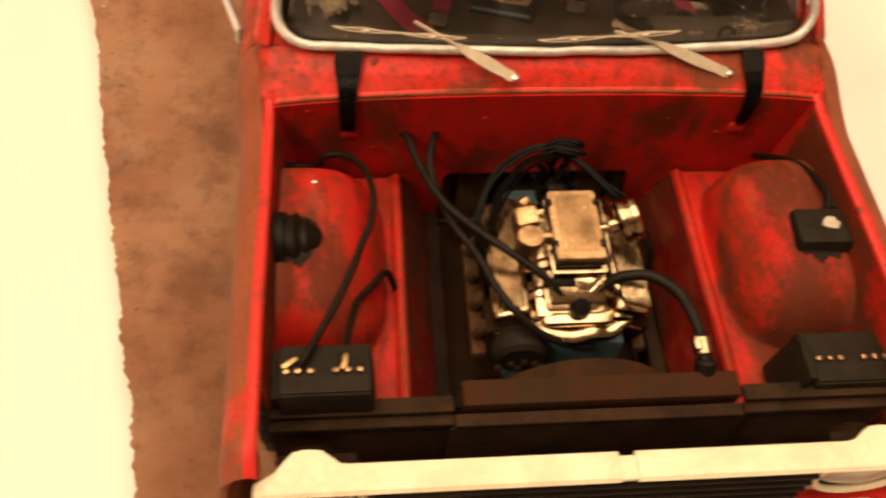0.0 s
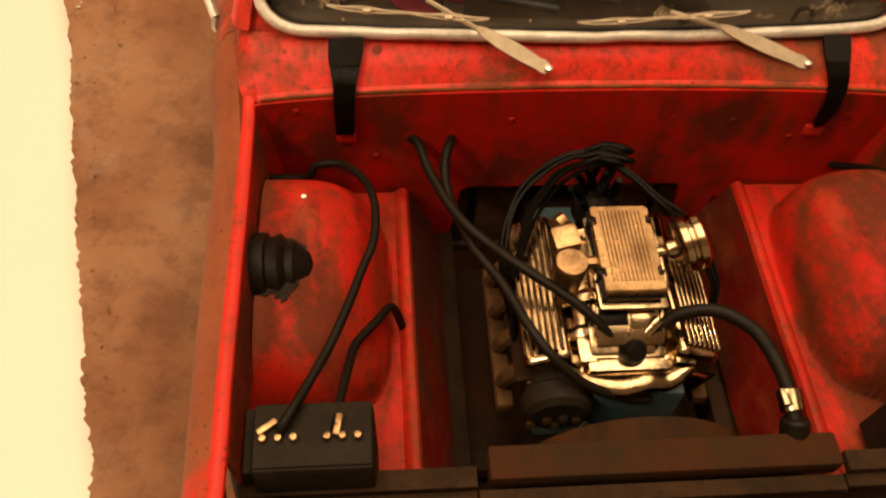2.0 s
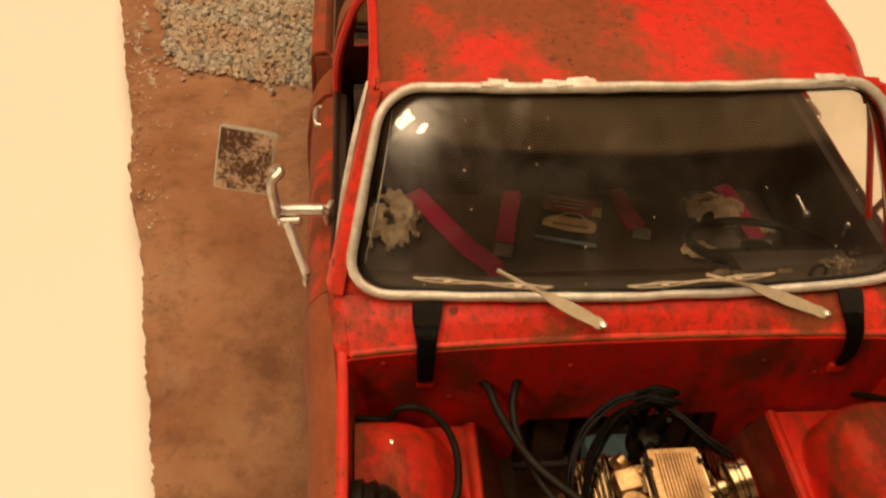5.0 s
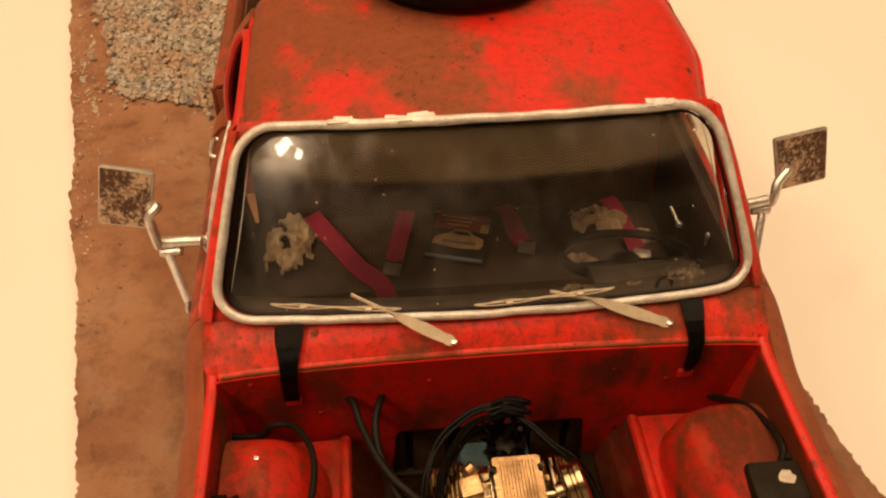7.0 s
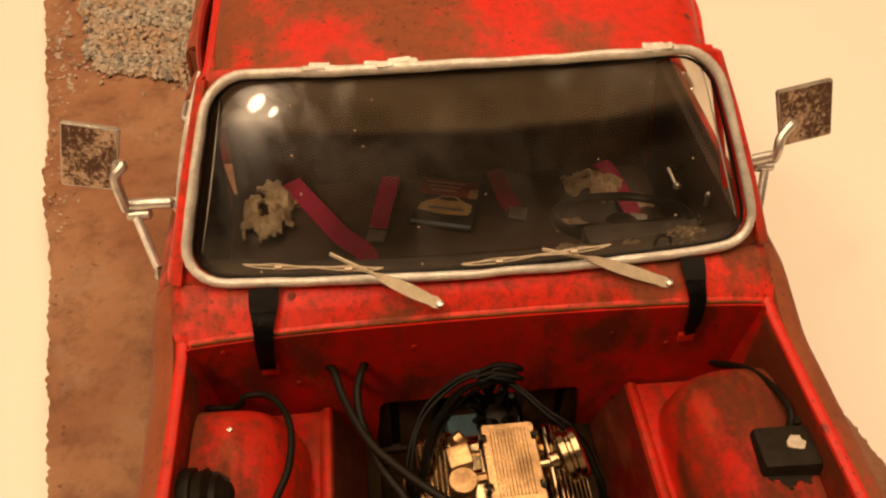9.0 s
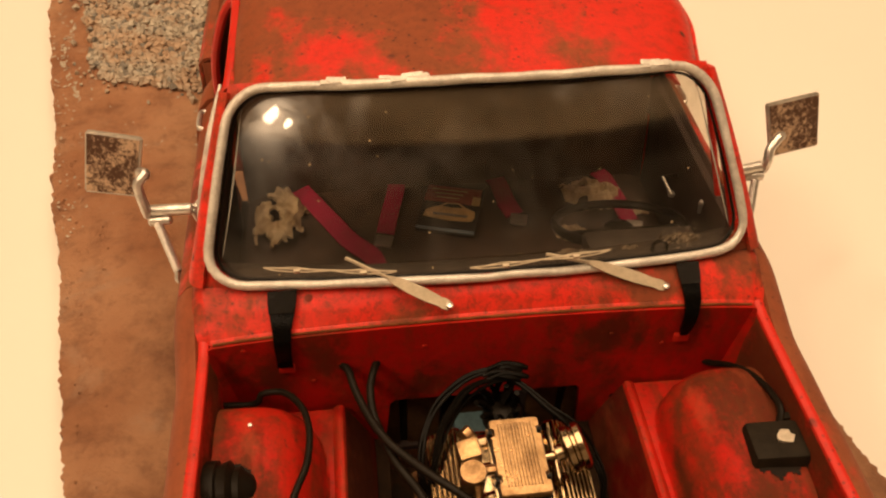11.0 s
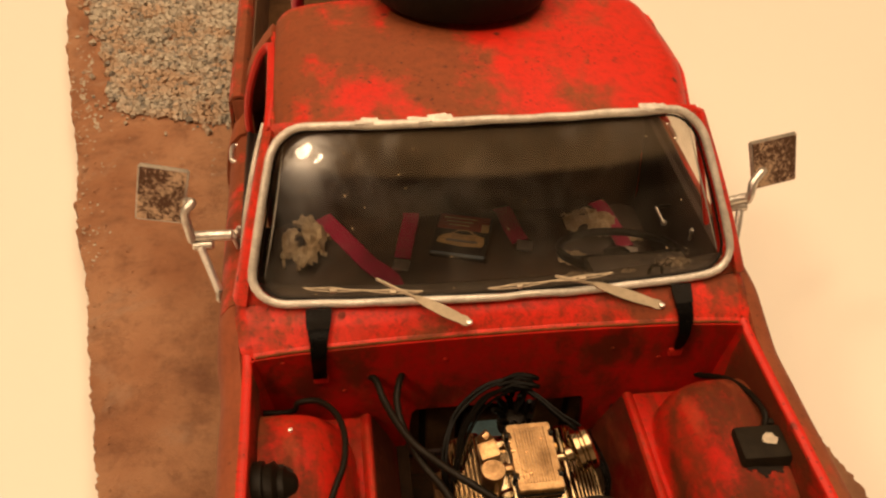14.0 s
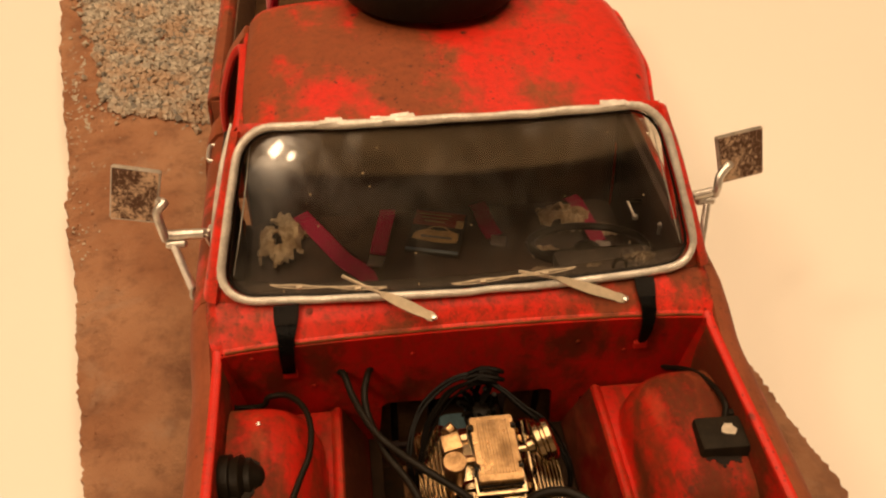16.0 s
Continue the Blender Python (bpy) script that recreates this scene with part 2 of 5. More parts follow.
def dirt_material():
    n = Nodes("packed_red_brown_dirt")
    big, mid, fine = n.noise(0.28, 4, 0.55), n.noise(1.5, 7, 0.72), n.noise(9.0, 7, 0.75)
    colour = n.mix(n.ramp(big, 0.35, 0.65), (0.36, 0.150, 0.066), (0.50, 0.255, 0.132))
    colour = n.mix(n.math("MULTIPLY", n.ramp(n.noise(0.42, 6, 0.62, warp=0.4), 0.53, 0.66), 0.55), colour, (0.20, 0.080, 0.038))
    colour = n.mix(n.math("MULTIPLY", n.ramp(mid, 0.44, 0.70), 0.55), colour, (0.165, 0.064, 0.030))
    colour = n.mix(n.math("MULTIPLY", n.ramp(n.noise(0.55, 6, 0.65, warp=0.6), 0.54, 0.70), 0.55), colour, (0.46, 0.30, 0.20))
    colour = n.mix(n.math("MULTIPLY", n.math("MULTIPLY", n.spots(3.0, 0.07), n.ramp(n.noise(0.9), 0.60, 0.70)), 0.4), colour, (0.07, 0.04, 0.025))
    n.bump(n.math("ADD", n.math("MULTIPLY", mid, 0.7), n.math("MULTIPLY", fine, 0.6)), 0.20, 1.0)
    return n.done(colour, 0.72)


def stone_material():
    n = Nodes("pale_grey_gravel")
    r = n.random_piece()
    tint = n.ramp(n.noise(0.9, 4, 0.6), 0.42, 0.62)
    colour = n.mix(r, (0.30, 0.27, 0.22), (0.56, 0.50, 0.40))
    colour = n.mix(n.math("MULTIPLY", tint, 0.7), colour, (0.40, 0.23, 0.12))
    colour = n.mix(n.ramp(r, 0.86, 0.82), (0.145, 0.14, 0.125), colour)
    colour = n.mix(n.math("MULTIPLY", n.noise(6, 4), 0.4), colour, (0.42, 0.34, 0.25))
    return n.done(colour, 0.8)


def paper_material():
    n = Nodes("cream_table_paper")
    colour = n.mix(n.noise(0.05, 3), (0.80, 0.752, 0.672), (0.75, 0.695, 0.61))
    n.bump(n.noise(1.5, 4), 0.01, 0.3)
    return n.done(colour, 0.65)


def glass_material():
    """Clear moulded plastic with dust: see-through, with a sharp gloss that grows at a glancing view."""
    n = Nodes("dusty_windscreen_painted_sheen")
    t = n.tree
    see, gloss, mix = t.nodes.new("ShaderNodeBsdfTransparent"), t.nodes.new("ShaderNodeBsdfGlossy"), t.nodes.new("ShaderNodeMixShader")
    dust, last, fres = t.nodes.new("ShaderNodeBsdfDiffuse"), t.nodes.new("ShaderNodeMixShader"), t.nodes.new("ShaderNodeFresnel")
    see.inputs["Color"].default_value = (0.90, 0.86, 0.80, 1)
    gloss.inputs["Roughness"].default_value = 0.04
    fres.inputs["IOR"].default_value = 1.42
    dust.inputs["Color"].default_value = (0.46, 0.34, 0.20, 1)
    t.links.new(fres.outputs[0], mix.inputs[0]), t.links.new(see.outputs[0], mix.inputs[1]), t.links.new(gloss.outputs[0], mix.inputs[2])
    # dust: cloudy patches, a little along the foot, and single specks; the pale band under the roof edge is the
    # ceiling's reflection painted into the film
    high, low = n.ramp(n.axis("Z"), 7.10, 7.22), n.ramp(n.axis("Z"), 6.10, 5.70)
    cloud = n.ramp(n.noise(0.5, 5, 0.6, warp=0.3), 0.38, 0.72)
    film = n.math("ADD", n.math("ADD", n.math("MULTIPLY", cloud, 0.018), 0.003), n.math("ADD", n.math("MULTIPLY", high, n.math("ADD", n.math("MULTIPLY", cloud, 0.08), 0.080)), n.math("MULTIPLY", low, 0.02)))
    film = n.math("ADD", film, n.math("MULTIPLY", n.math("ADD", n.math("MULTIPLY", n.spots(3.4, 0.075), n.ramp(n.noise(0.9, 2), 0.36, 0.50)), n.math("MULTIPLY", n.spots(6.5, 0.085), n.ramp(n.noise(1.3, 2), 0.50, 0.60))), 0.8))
    # grease and dust scatter the gloss: a broad weak shine beside the sharp one
    haze, blend = t.nodes.new("ShaderNodeBsdfGlossy"), t.nodes.new("ShaderNodeMixShader")
    haze.inputs["Roughness"].default_value = 0.30
    t.links.new(n.math("ADD", n.math("MULTIPLY", n.ramp(n.noise(0.8, 5, 0.65, warp=0.5), 0.42, 0.68), 0.13), 0.008), blend.inputs[0]), t.links.new(mix.outputs[0], blend.inputs[1]), t.links.new(haze.outputs[0], blend.inputs[2])
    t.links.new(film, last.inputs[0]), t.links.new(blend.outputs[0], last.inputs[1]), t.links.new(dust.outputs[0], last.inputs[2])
    t.links.new(last.outputs[0], t.nodes["Material Output"].inputs["Surface"])
    return n.mat


def clear_material():
    n = Nodes("clean_clear_plastic")
    see = n.tree.nodes.new("ShaderNodeBsdfTransparent")
    see.inputs["Color"].default_value = (0.95, 0.93, 0.90, 1)
    n.tree.links.new(see.outputs[0], n.tree.nodes["Material Output"].inputs["Surface"])
    return n.mat


CLEAR = clear_material()
DIRT, STONE, PAPER, GLASS = dirt_material(), stone_material(), paper_material(), glass_material()
PLASTER = plain("warm_white_plaster", (0.62, 0.56, 0.47), 0.85, vary=0.08, scale=0.05)
BOARDS = plain("brown_floor_boards", (0.16, 0.09, 0.05), 0.5, vary=0.4, scale=0.1)


# ---- mesh helpers: all lengths in centimetres ----
def V(*c):
    return Vector(c)


def mesh_of(name, bm, mat, angle=38):
    bmesh.ops.recalc_face_normals(bm, faces=bm.faces)
    for v in bm.verts:
        v.co *= CM
    me = bpy.data.meshes.new(name)
    for f in bm.faces:
        f.smooth = True
    bm.to_mesh(me)
    bm.free()
    me.set_sharp_from_angle(angle=radians(angle))
    me.materials.append(mat)
    return me


def part(name, bm, mat, parent=None, label="", angle=38):
    ob = new(name, mesh_of(name, bm, mat, angle))
    if parent:
        ob.parent = parent
        ob.matrix_parent_inverse = parent.matrix_world.inverted()
    if label:
        ob["label"] = label
    return ob


def thing(name, place, label, category, group="", kind=""):
    ob = new(name)
    ob.empty_display_size = 0.01
    ob.matrix_world = Matrix.Translation([c * CM for c in place])
    return tagged(ob, label, category, group, kind)


def node_of(name, parent, label=""):
    """An empty part that holds sub-parts."""
    ob = new(name)
    ob.empty_display_size = 0.005
    ob.parent = parent
    ob.matrix_parent_inverse = parent.matrix_world.inverted()
    if label:
        ob["label"] = label
    return ob


def box(bm, c, s, rot=(0, 0, 0), bevel=0.0, taper=1.0, seg=2):
    made = bmesh.ops.create_cube(bm, size=1)["verts"]
    m = pose(*c, *rot)
    for v in made:
        k = taper if v.co.z > 0 else 1.0
        v.co = m @ V(v.co.x * s[0] * k, v.co.y * s[1] * k, v.co.z * s[2])
    if bevel:
        edges = {e for v in made for e in v.link_edges}
        bmesh.ops.bevel(bm, geom=list(edges), offset=bevel, segments=seg, profile=0.6, affect="EDGES")
    return bm


def loft(bm, rings, closed=True, caps=True):
    rows = [[bm.verts.new(p) for p in ring] for ring in rings]
    n = len(rows[0])
    for a, b in zip(rows, rows[1:]):
        for i in range(n if closed else n - 1):
            j = (i + 1) % n
            bm.faces.new((a[i], a[j], b[j], b[i]))
    if caps and closed:
        bm.faces.new(rows[0][::-1])
        bm.faces.new(rows[-1])
    return bm


def frame_of(d):
    d = d.normalized()
    side = d.cross(V(0, 0, 1))
    if side.length < 0.05:
        side = d.cross(V(0, 1, 0))
    side.normalize()
    return side, side.cross(d).normalized()


def spline(pts, steps=6):
    pts = [Vector(p) for p in pts]
    if len(pts) < 3:
        return pts
    out = []
    for i in range(len(pts) - 1):
        p0, p1, p2, p3 = pts[max(i - 1, 0)], pts[i], pts[i + 1], pts[min(i + 2, len(pts) - 1)]
        for k in range(steps):
            u = k / steps
            out.append(0.5 * (2 * p1 + (p2 - p0) * u + (2 * p0 - 5 * p1 + 4 * p2 - p3) * u * u + (3 * p1 - p0 - 3 * p2 + p3) * u ** 3))
    return out + [pts[-1]]


def tube(bm, pts, r, seg=10, steps=6, loop=False, flat=1.0):
    """A round bar along a smooth line through pts; r may be a list."""
    line = spline(pts, steps) if steps else [Vector(p) for p in pts]
    rings, up = [], None
    for i, p in enumerate(line):
        if loop:
            d = line[(i + 1) % len(line)] - line[i - 1]
        else:
            d = line[min(i + 1, len(line) - 1)] - line[max(i - 1, 0)]
        if up is None:
            side, up = frame_of(d)
        else:
            side = d.cross(up).normalized()
            up = side.cross(d).normalized()
        rr = r if not isinstance(r, (list, tuple)) else np.interp(i / (len(line) - 1), np.linspace(0, 1, len(r)), r)
        rings.append([p + side * (rr * math.cos(a)) + up * (rr * flat * math.sin(a)) for a in np.linspace(0, math.tau, seg, endpoint=False)])
    if loop:
        rings.append(rings[0])
        rows = [[bm.verts.new(q) for q in ring] for ring in rings[:-1]]
        for k in range(len(rows)):
            a, b = rows[k], rows[(k + 1) % len(rows)]
            for i in range(seg):
                j = (i + 1) % seg
                bm.faces.new((a[i], a[j], b[j], b[i]))
        return bm
    return loft(bm, rings)


def lathe(bm, profile, m=Matrix(), seg=28):
    """Turn (radius, height) pairs about z, then place by m."""
    rings = [[m @ V(r * math.cos(a), r * math.sin(a), h) for a in np.linspace(0, math.tau, seg, endpoint=False)] for r, h in profile]
    return loft(bm, rings)


def cyl(bm, p0, p1, r, seg=20, bevel=0.03):
    p0, p1 = Vector(p0), Vector(p1)
    d = p1 - p0
    m = Matrix.Translation(p0) @ d.to_track_quat("Z", "Y").to_matrix().to_4x4()
    b = min(bevel, 0.4 * r)
    return lathe(bm, [(0.001, 0), (r - b, 0), (r, b), (r, d.length - b), (r - b, d.length), (0.001, d.length)], m, seg)


def sheet(bm, grid, thick):
    """A curved panel through a grid of points, with a real thickness towards its back."""
    ny, nx = len(grid), len(grid[0])
    front = [[bm.verts.new(p) for p in row] for row in grid]
    back = []
    for i in range(ny):
        row = []
        for j in range(nx):
            du = Vector(grid[i][min(j + 1, nx - 1)]) - Vector(grid[i][max(j - 1, 0)])
            dv = Vector(grid[min(i + 1, ny - 1)][j]) - Vector(grid[max(i - 1, 0)][j])
            n = du.cross(dv)
            n = n.normalized() if n.length > 1e-9 else V(0, 0, 1)
            row.append(bm.verts.new(Vector(grid[i][j]) - n * thick))
        back.append(row)
    for i in range(ny - 1):
        for j in range(nx - 1):
            bm.faces.new((front[i][j], front[i][j + 1], front[i + 1][j + 1], front[i + 1][j]))
            bm.faces.new((back[i][j], back[i + 1][j], back[i + 1][j + 1], back[i][j + 1]))
    ring = [(0, j) for j in range(nx)] + [(i, nx - 1) for i in range(1, ny)] + [(ny - 1, j) for j in range(nx - 2, -1, -1)] + [(i, 0) for i in range(ny - 2, 0, -1)]
    for k in range(len(ring)):
        (a, b), (c, d) = ring[k], ring[(k + 1) % len(ring)]
        bm.faces.new((front[a][b], front[c][d], back[c][d], back[a][b]))
    return bm


def wobble(p, size, scale):
    return size * noise.noise(Vector(p) * scale)


def B():
    return bmesh.new()


# ---- the room round the table ----
table = part("tabletop", box(B(), (0, 0, -1.9), (190, 170, 2), bevel=0.3), PAPER)
tagged(table, "table covered with plain cream paper", "table", kind="structure")
tagged(part("floor", box(B(), (0, 0, -77), (420, 420, 4)), BOARDS), "brown wooden floor of the room", "floor", kind="structure")
for name, c, s in (("wall_north", (0, 212, 55), (440, 4, 260)), ("wall_south", (0, -212, 55), (440, 4, 260)),
                   ("wall_east", (212, 0, 55), (4, 420, 260)), ("wall_west", (-212, 0, 55), (4, 420, 260))):
    tagged(part(name, box(B(), c, s), PLASTER), "plain warm white plaster wall", "wall", kind="structure")
tagged(part("ceiling", box(B(), (0, 0, 187), (440, 440, 4)), PLASTER), "plain white ceiling of the room", "ceiling", kind="structure")

# ---- the diorama base: a slab of red-brown earth, turned 12 degrees to the truck ----
CORNER, TURN = V(-11.9, 22.4, 0), radians(12.1)
ALONG, DOWN = V(math.cos(TURN), math.sin(TURN), 0), V(math.sin(TURN), -math.cos(TURN), 0)
BASE_W, BASE_L = 14.45, 33.0


def ground_height(x, y):
    return 0.10 * noise.noise(V(x * 0.5, y * 0.5, 1)) + 0.05 * noise.noise(V(x * 1.7, y * 1.7, 5)) + 0.02 * noise.noise(V(x * 5, y * 5, 9))


def base_point(u, v, z=None):
    p = CORNER + ALONG * u + DOWN * v
    return V(p.x, p.y, ground_height(p.x, p.y) if z is None else z)


def base_slab():
    bm = B()
    nu, nv = 90, 480
    grid = []
    for j in range(nv + 1):
        row = []
        for i in range(nu + 1):
            u, v = BASE_W * i / nu, BASE_L * j / nv
            edge = min(i, nu - i) / 3.0
            if edge < 1:
                ragged = 0.16 * noise.noise(V(v * 0.35, i > 9, 3)) + 0.08 * noise.noise(V(v * 1.6, i > 9, 5)) + 0.06 * noise.noise(V(v * 4.3, i > 9, 7)) + 0.07 * noise.noise(V(v * 9.1, i > 9, 8)) + 0.05 * noise.noise(V(v * 17.3, i > 9, 11))
                u += (1 - edge) * ragged
            if min(j, nv - j) < 3:
                v += (1 - min(j, nv - j) / 3) * 0.2 * noise.noise(V(u * 1.2, 0, j))
            p = base_point(u, v)
            p.z -= 0.10 * max(0, 1 - edge) ** 2
            row.append(bm.verts.new(p))
        grid.append(row)
    for j in range(nv):
        for i in range(nu):
            bm.faces.new((grid[j][i], grid[j + 1][i], grid[j + 1][i + 1], grid[j][i + 1]))
    ring = [grid[0][i] for i in range(nu + 1)] + [grid[j][nu] for j in range(1, nv + 1)] + [grid[nv][i] for i in range(nu - 1, -1, -1)] + [grid[j][0] for j in range(nv - 1, 0, -1)]
    rim = [v.co.copy() for v in ring]
    return bm, rim


def slab_side(rim):
    """The broken side of the slab, from the surface's edge down to the table."""
    bm = B()
    rows = []
    for k, z in enumerate((None, -0.25, -0.55, -0.9)):
        rows.append([bm.verts.new(p if z is None else V(p.x + 0.05 * noise.noise(p * 3 + V(0, 0, k)), p.y + 0.04 * noise.noise(p * 4 + V(5, 0, k)), z)) for p in rim])
    for up, low in zip(rows, rows[1:]):
        for k in range(len(rim)):
            n = (k + 1) % len(rim)
            bm.faces.new((up[k], up[n], low[n], low[k]))
    bm.faces.new(rows[-1])
    return bm


base = thing("diorama_base", (-3, 6, -0.9), "rough slab of packed red-brown dirt under the truck", "diorama base")
surface, rim = base_slab()
part("dirt_surface", surface, DIRT, base, "trodden red-brown dirt with pale dust")
part("slab_side", slab_side(rim), DIRT, base, "broken side of the dirt slab")


def stone_shape(bm, c, r, rng):
    vs = []
    m = Euler((rng.uniform(0, 6), rng.uniform(0, 6), rng.uniform(0, 6))).to_matrix()
    for d in ((1, 0, 0), (-1, 0, 0), (0, 1, 0), (0, -1, 0), (0, 0, 1), (0, 0, -1)):
        vs.append(bm.verts.new(c + m @ Vector(d) * r * rng.uniform(0.65, 1.25)))
    for a, b, e in ((0, 2, 4), (2, 1, 4), (1, 3, 4), (3, 0, 4), (2, 0, 5), (1, 2, 5), (3, 1, 5), (0, 3, 5)):
        bm.faces.new((vs[a], vs[b], vs[e]))


def gravel():
    rng = random.Random(4)
    bm = B()
    count = 0
    while count < 13000:
        u, v = rng.uniform(0.3, 8.5), rng.uniform(0.2, 13.0)
        edge = 0.9 + 0.4 * noise.noise(V(v * 0.9, 0, 2)) + max(0, v - 3) * 0.09
        front = 7.4 + 0.6 * noise.noise(V(u * 0.8, 4, 2)) + 0.60 * u
        away = max(edge - u, v - front)
        if away > 0 and rng.random() > 0.10 * math.exp(-away * 3):
            continue
        p = base_point(u, v)
        r = rng.choice((0.05, 0.06, 0.08, 0.10, 0.14))
        stone_shape(bm, p + V(0, 0, 0.4 * r + rng.random() * 0.05), r, rng)
        count += 1
    return bm


tagged(part("gravel", gravel(), STONE, angle=10), "scattered pale grey gravel on the brown dirt", "gravel", kind="stuff")


def grit():
    rng = random.Random(9)
    bm = B()
    for _ in range(420):
        u, v = rng.uniform(0.1, BASE_W - 0.1), rng.uniform(8, BASE_L - 1)
        if rng.random() < 0.5:
            u = abs(rng.gauss(0, 0.5)) + 0.05
        stone_shape(bm, base_point(u, v) + V(0, 0, 0.01), rng.uniform(0.015, 0.045), rng)
    return bm


tagged(part("dirt_crumbs", grit(), DIRT, angle=10), "small crumbs of brown dirt along the base", "dirt", kind="stuff")



def flakes():
    """Pale chips of filler along the slab's long edge, near the gravel."""
    rng = random.Random(21)
    bm = B()
    for _ in range(110):
        v = rng.uniform(3.5, 15)
        u = abs(rng.gauss(0.25, 0.35)) + 0.05
        if rng.random() < 0.25:
            u, v = rng.uniform(0.3, 4.5), rng.uniform(8.0, 12.5)
        p = base_point(u, v)
        box(bm, (p.x, p.y, p.z + 0.01), (rng.uniform(0.02, 0.11), rng.uniform(0.02, 0.05), 0.012), rot=(rng.uniform(-15, 15), rng.uniform(-15, 15), rng.uniform(0, 180)))
    for _ in range(90):
        v = rng.uniform(4.6, 9.2)
        p = base_point(0.50 + 0.16 * math.sin(v * 1.6) + rng.gauss(0, 0.05), v)
        box(bm, (p.x, p.y, p.z + 0.01), (rng.uniform(0.03, 0.13), rng.uniform(0.02, 0.06), 0.012), rot=(rng.uniform(-15, 15), rng.uniform(-15, 15), rng.uniform(50, 110)))
    return bm


tagged(part("pale_flakes", flakes(), PALE_SPOT, angle=10), "small pale flakes scattered along the dirt edge", "flakes", kind="stuff")

# ---- the truck ----
truck = thing("pickup_truck_model", (0, 5, 0), "rusty red scale model pickup with its engine bay open", "model truck")
FRONT_AXLE, REAR_AXLE, AXLE_Z, TYRE_R = -1.75, 11.3, 1.55, 1.55
SIDES = ((-1, "left"), (1, "right"))


def arch_floor(y, low):
    """The lower edge of the body side, lifted over the wheels."""
    z = low
    for axle in (FRONT_AXLE, REAR_AXLE):
        d = abs(y - axle)
        if d < 1.95:
            z = max(z, AXLE_Z + math.sqrt(1.95 ** 2 - d * d))
    return z


def rise(y):
    return 0.18 * np.clip(y / 1.0, 0, 1)


LIP = [(3.79, 4.985), (3.80, 5.025), (3.84, 5.05), (3.90, 5.05), (3.95, 5.025)]
FENDER_SIDE = [(3.93, 5.035), (4.03, 4.99), (4.13, 4.90), (4.20, 4.76), (4.25, 4.5), (4.28, 4.1), (4.29, 3.4), (4.28, 2.5), (4.25, 1.85)]
DOOR_SIDE = [(4.02, 5.28), (4.14, 5.23), (4.27, 5.06), (4.34, 4.82), (4.39, 4.4), (4.42, 3.9), (4.43, 3.2), (4.38, 2.5), (4.30, 1.85)]


def flank(side, y):
    """The outer side of the body from its crown down to the sill: the fender's shape swells into the door's."""
    w = 0.14 if side > 0 else 0.05
    k = np.clip((y + 0.5) / 1.5, 0, 1)
    k = k * k * (3 - 2 * k)
    w -= 0.05 * np.clip((-1.0 - y) / 3.0, 0, 1)
    w += 0.04 * np.clip((y - 2.0) / 3.0, 0, 1)
    out = []
    for i, ((x0, z0), (x1, z1)) in enumerate(zip(FENDER_SIDE, DOOR_SIDE)):
        out.append((x0 + (x1 - x0) * k + w * min(1, 0.25 * i), z0 + (z1 - z0) * k))
    return out


def lip(side, y):
    return [(x, z + rise(y) * np.clip((z - 3.2) / 1.6, 0, 1)) for x, z in LIP]


def body_strip(side, shape, y0, y1, steps, thick, inset=0.0):
    """A length of body side after a profile that changes along the truck."""
    grid = []
    for y in np.linspace(y0, y1, steps):
        low = arch_floor(y, 1.85)
        nose = 0.20 * max(0.0, (-4.55 - y) / 0.45) ** 2
        row = []
        for x, z in shape(side, y):
            z = max(z - nose * (z - 1.75) / 3.3, low)
            row.append(V(side * (x - inset + wobble((0, y, z), 0.012, 0.9)), y, z + wobble((x, y, 3), 0.012, 1.1)))
        grid.append(row)
    return sheet(B(), grid, thick * side)


for side, _ in SIDES:
    fender = part("fender", body_strip(side, flank, -5.0, 1.04, 60, 0.07), RED_SIDE, truck, "red fender side gone brown with rust and mud")
    part("fender_lip", body_strip(side, lip, -5.0, 0.27, 52, 0.05), RED_EDGE, fender, "bright red rolled fender lip")


def housing_height(side, x, y):
    """The bay side: a slanted apron up to a ridge, a shelf and the loaf-shaped wheel housing."""
    if x <= 2.10:
        z = 2.70 + 0.95 * ((x - 1.68) / 0.42) ** 0.9
    elif x <= 2.25:
        z = 3.66 + 0.04 * math.sin((x - 2.10) / 0.15 * math.pi) - 0.05 * (x - 2.10) / 0.15
    else:
        z = 3.60
    u = np.clip((x - 2.34) / 0.98, 0, 1)
    v = abs(y + 1.64) / 1.50
    h = max(0.0, 1 - (1 - u) ** 2.3 - v ** 4.5)
    z += 1.0 * (h ** 0.62) * min(1.0, h * 8)
    return z + wobble((x * side, y, z), 0.025, 1.3)


def inner_fender(side, xs):
    return sheet(B(), [[V(side * x, y, housing_height(side, x, y)) for x in xs] for y in np.linspace(-3.95, -0.02, 110)], 0.06 * side)


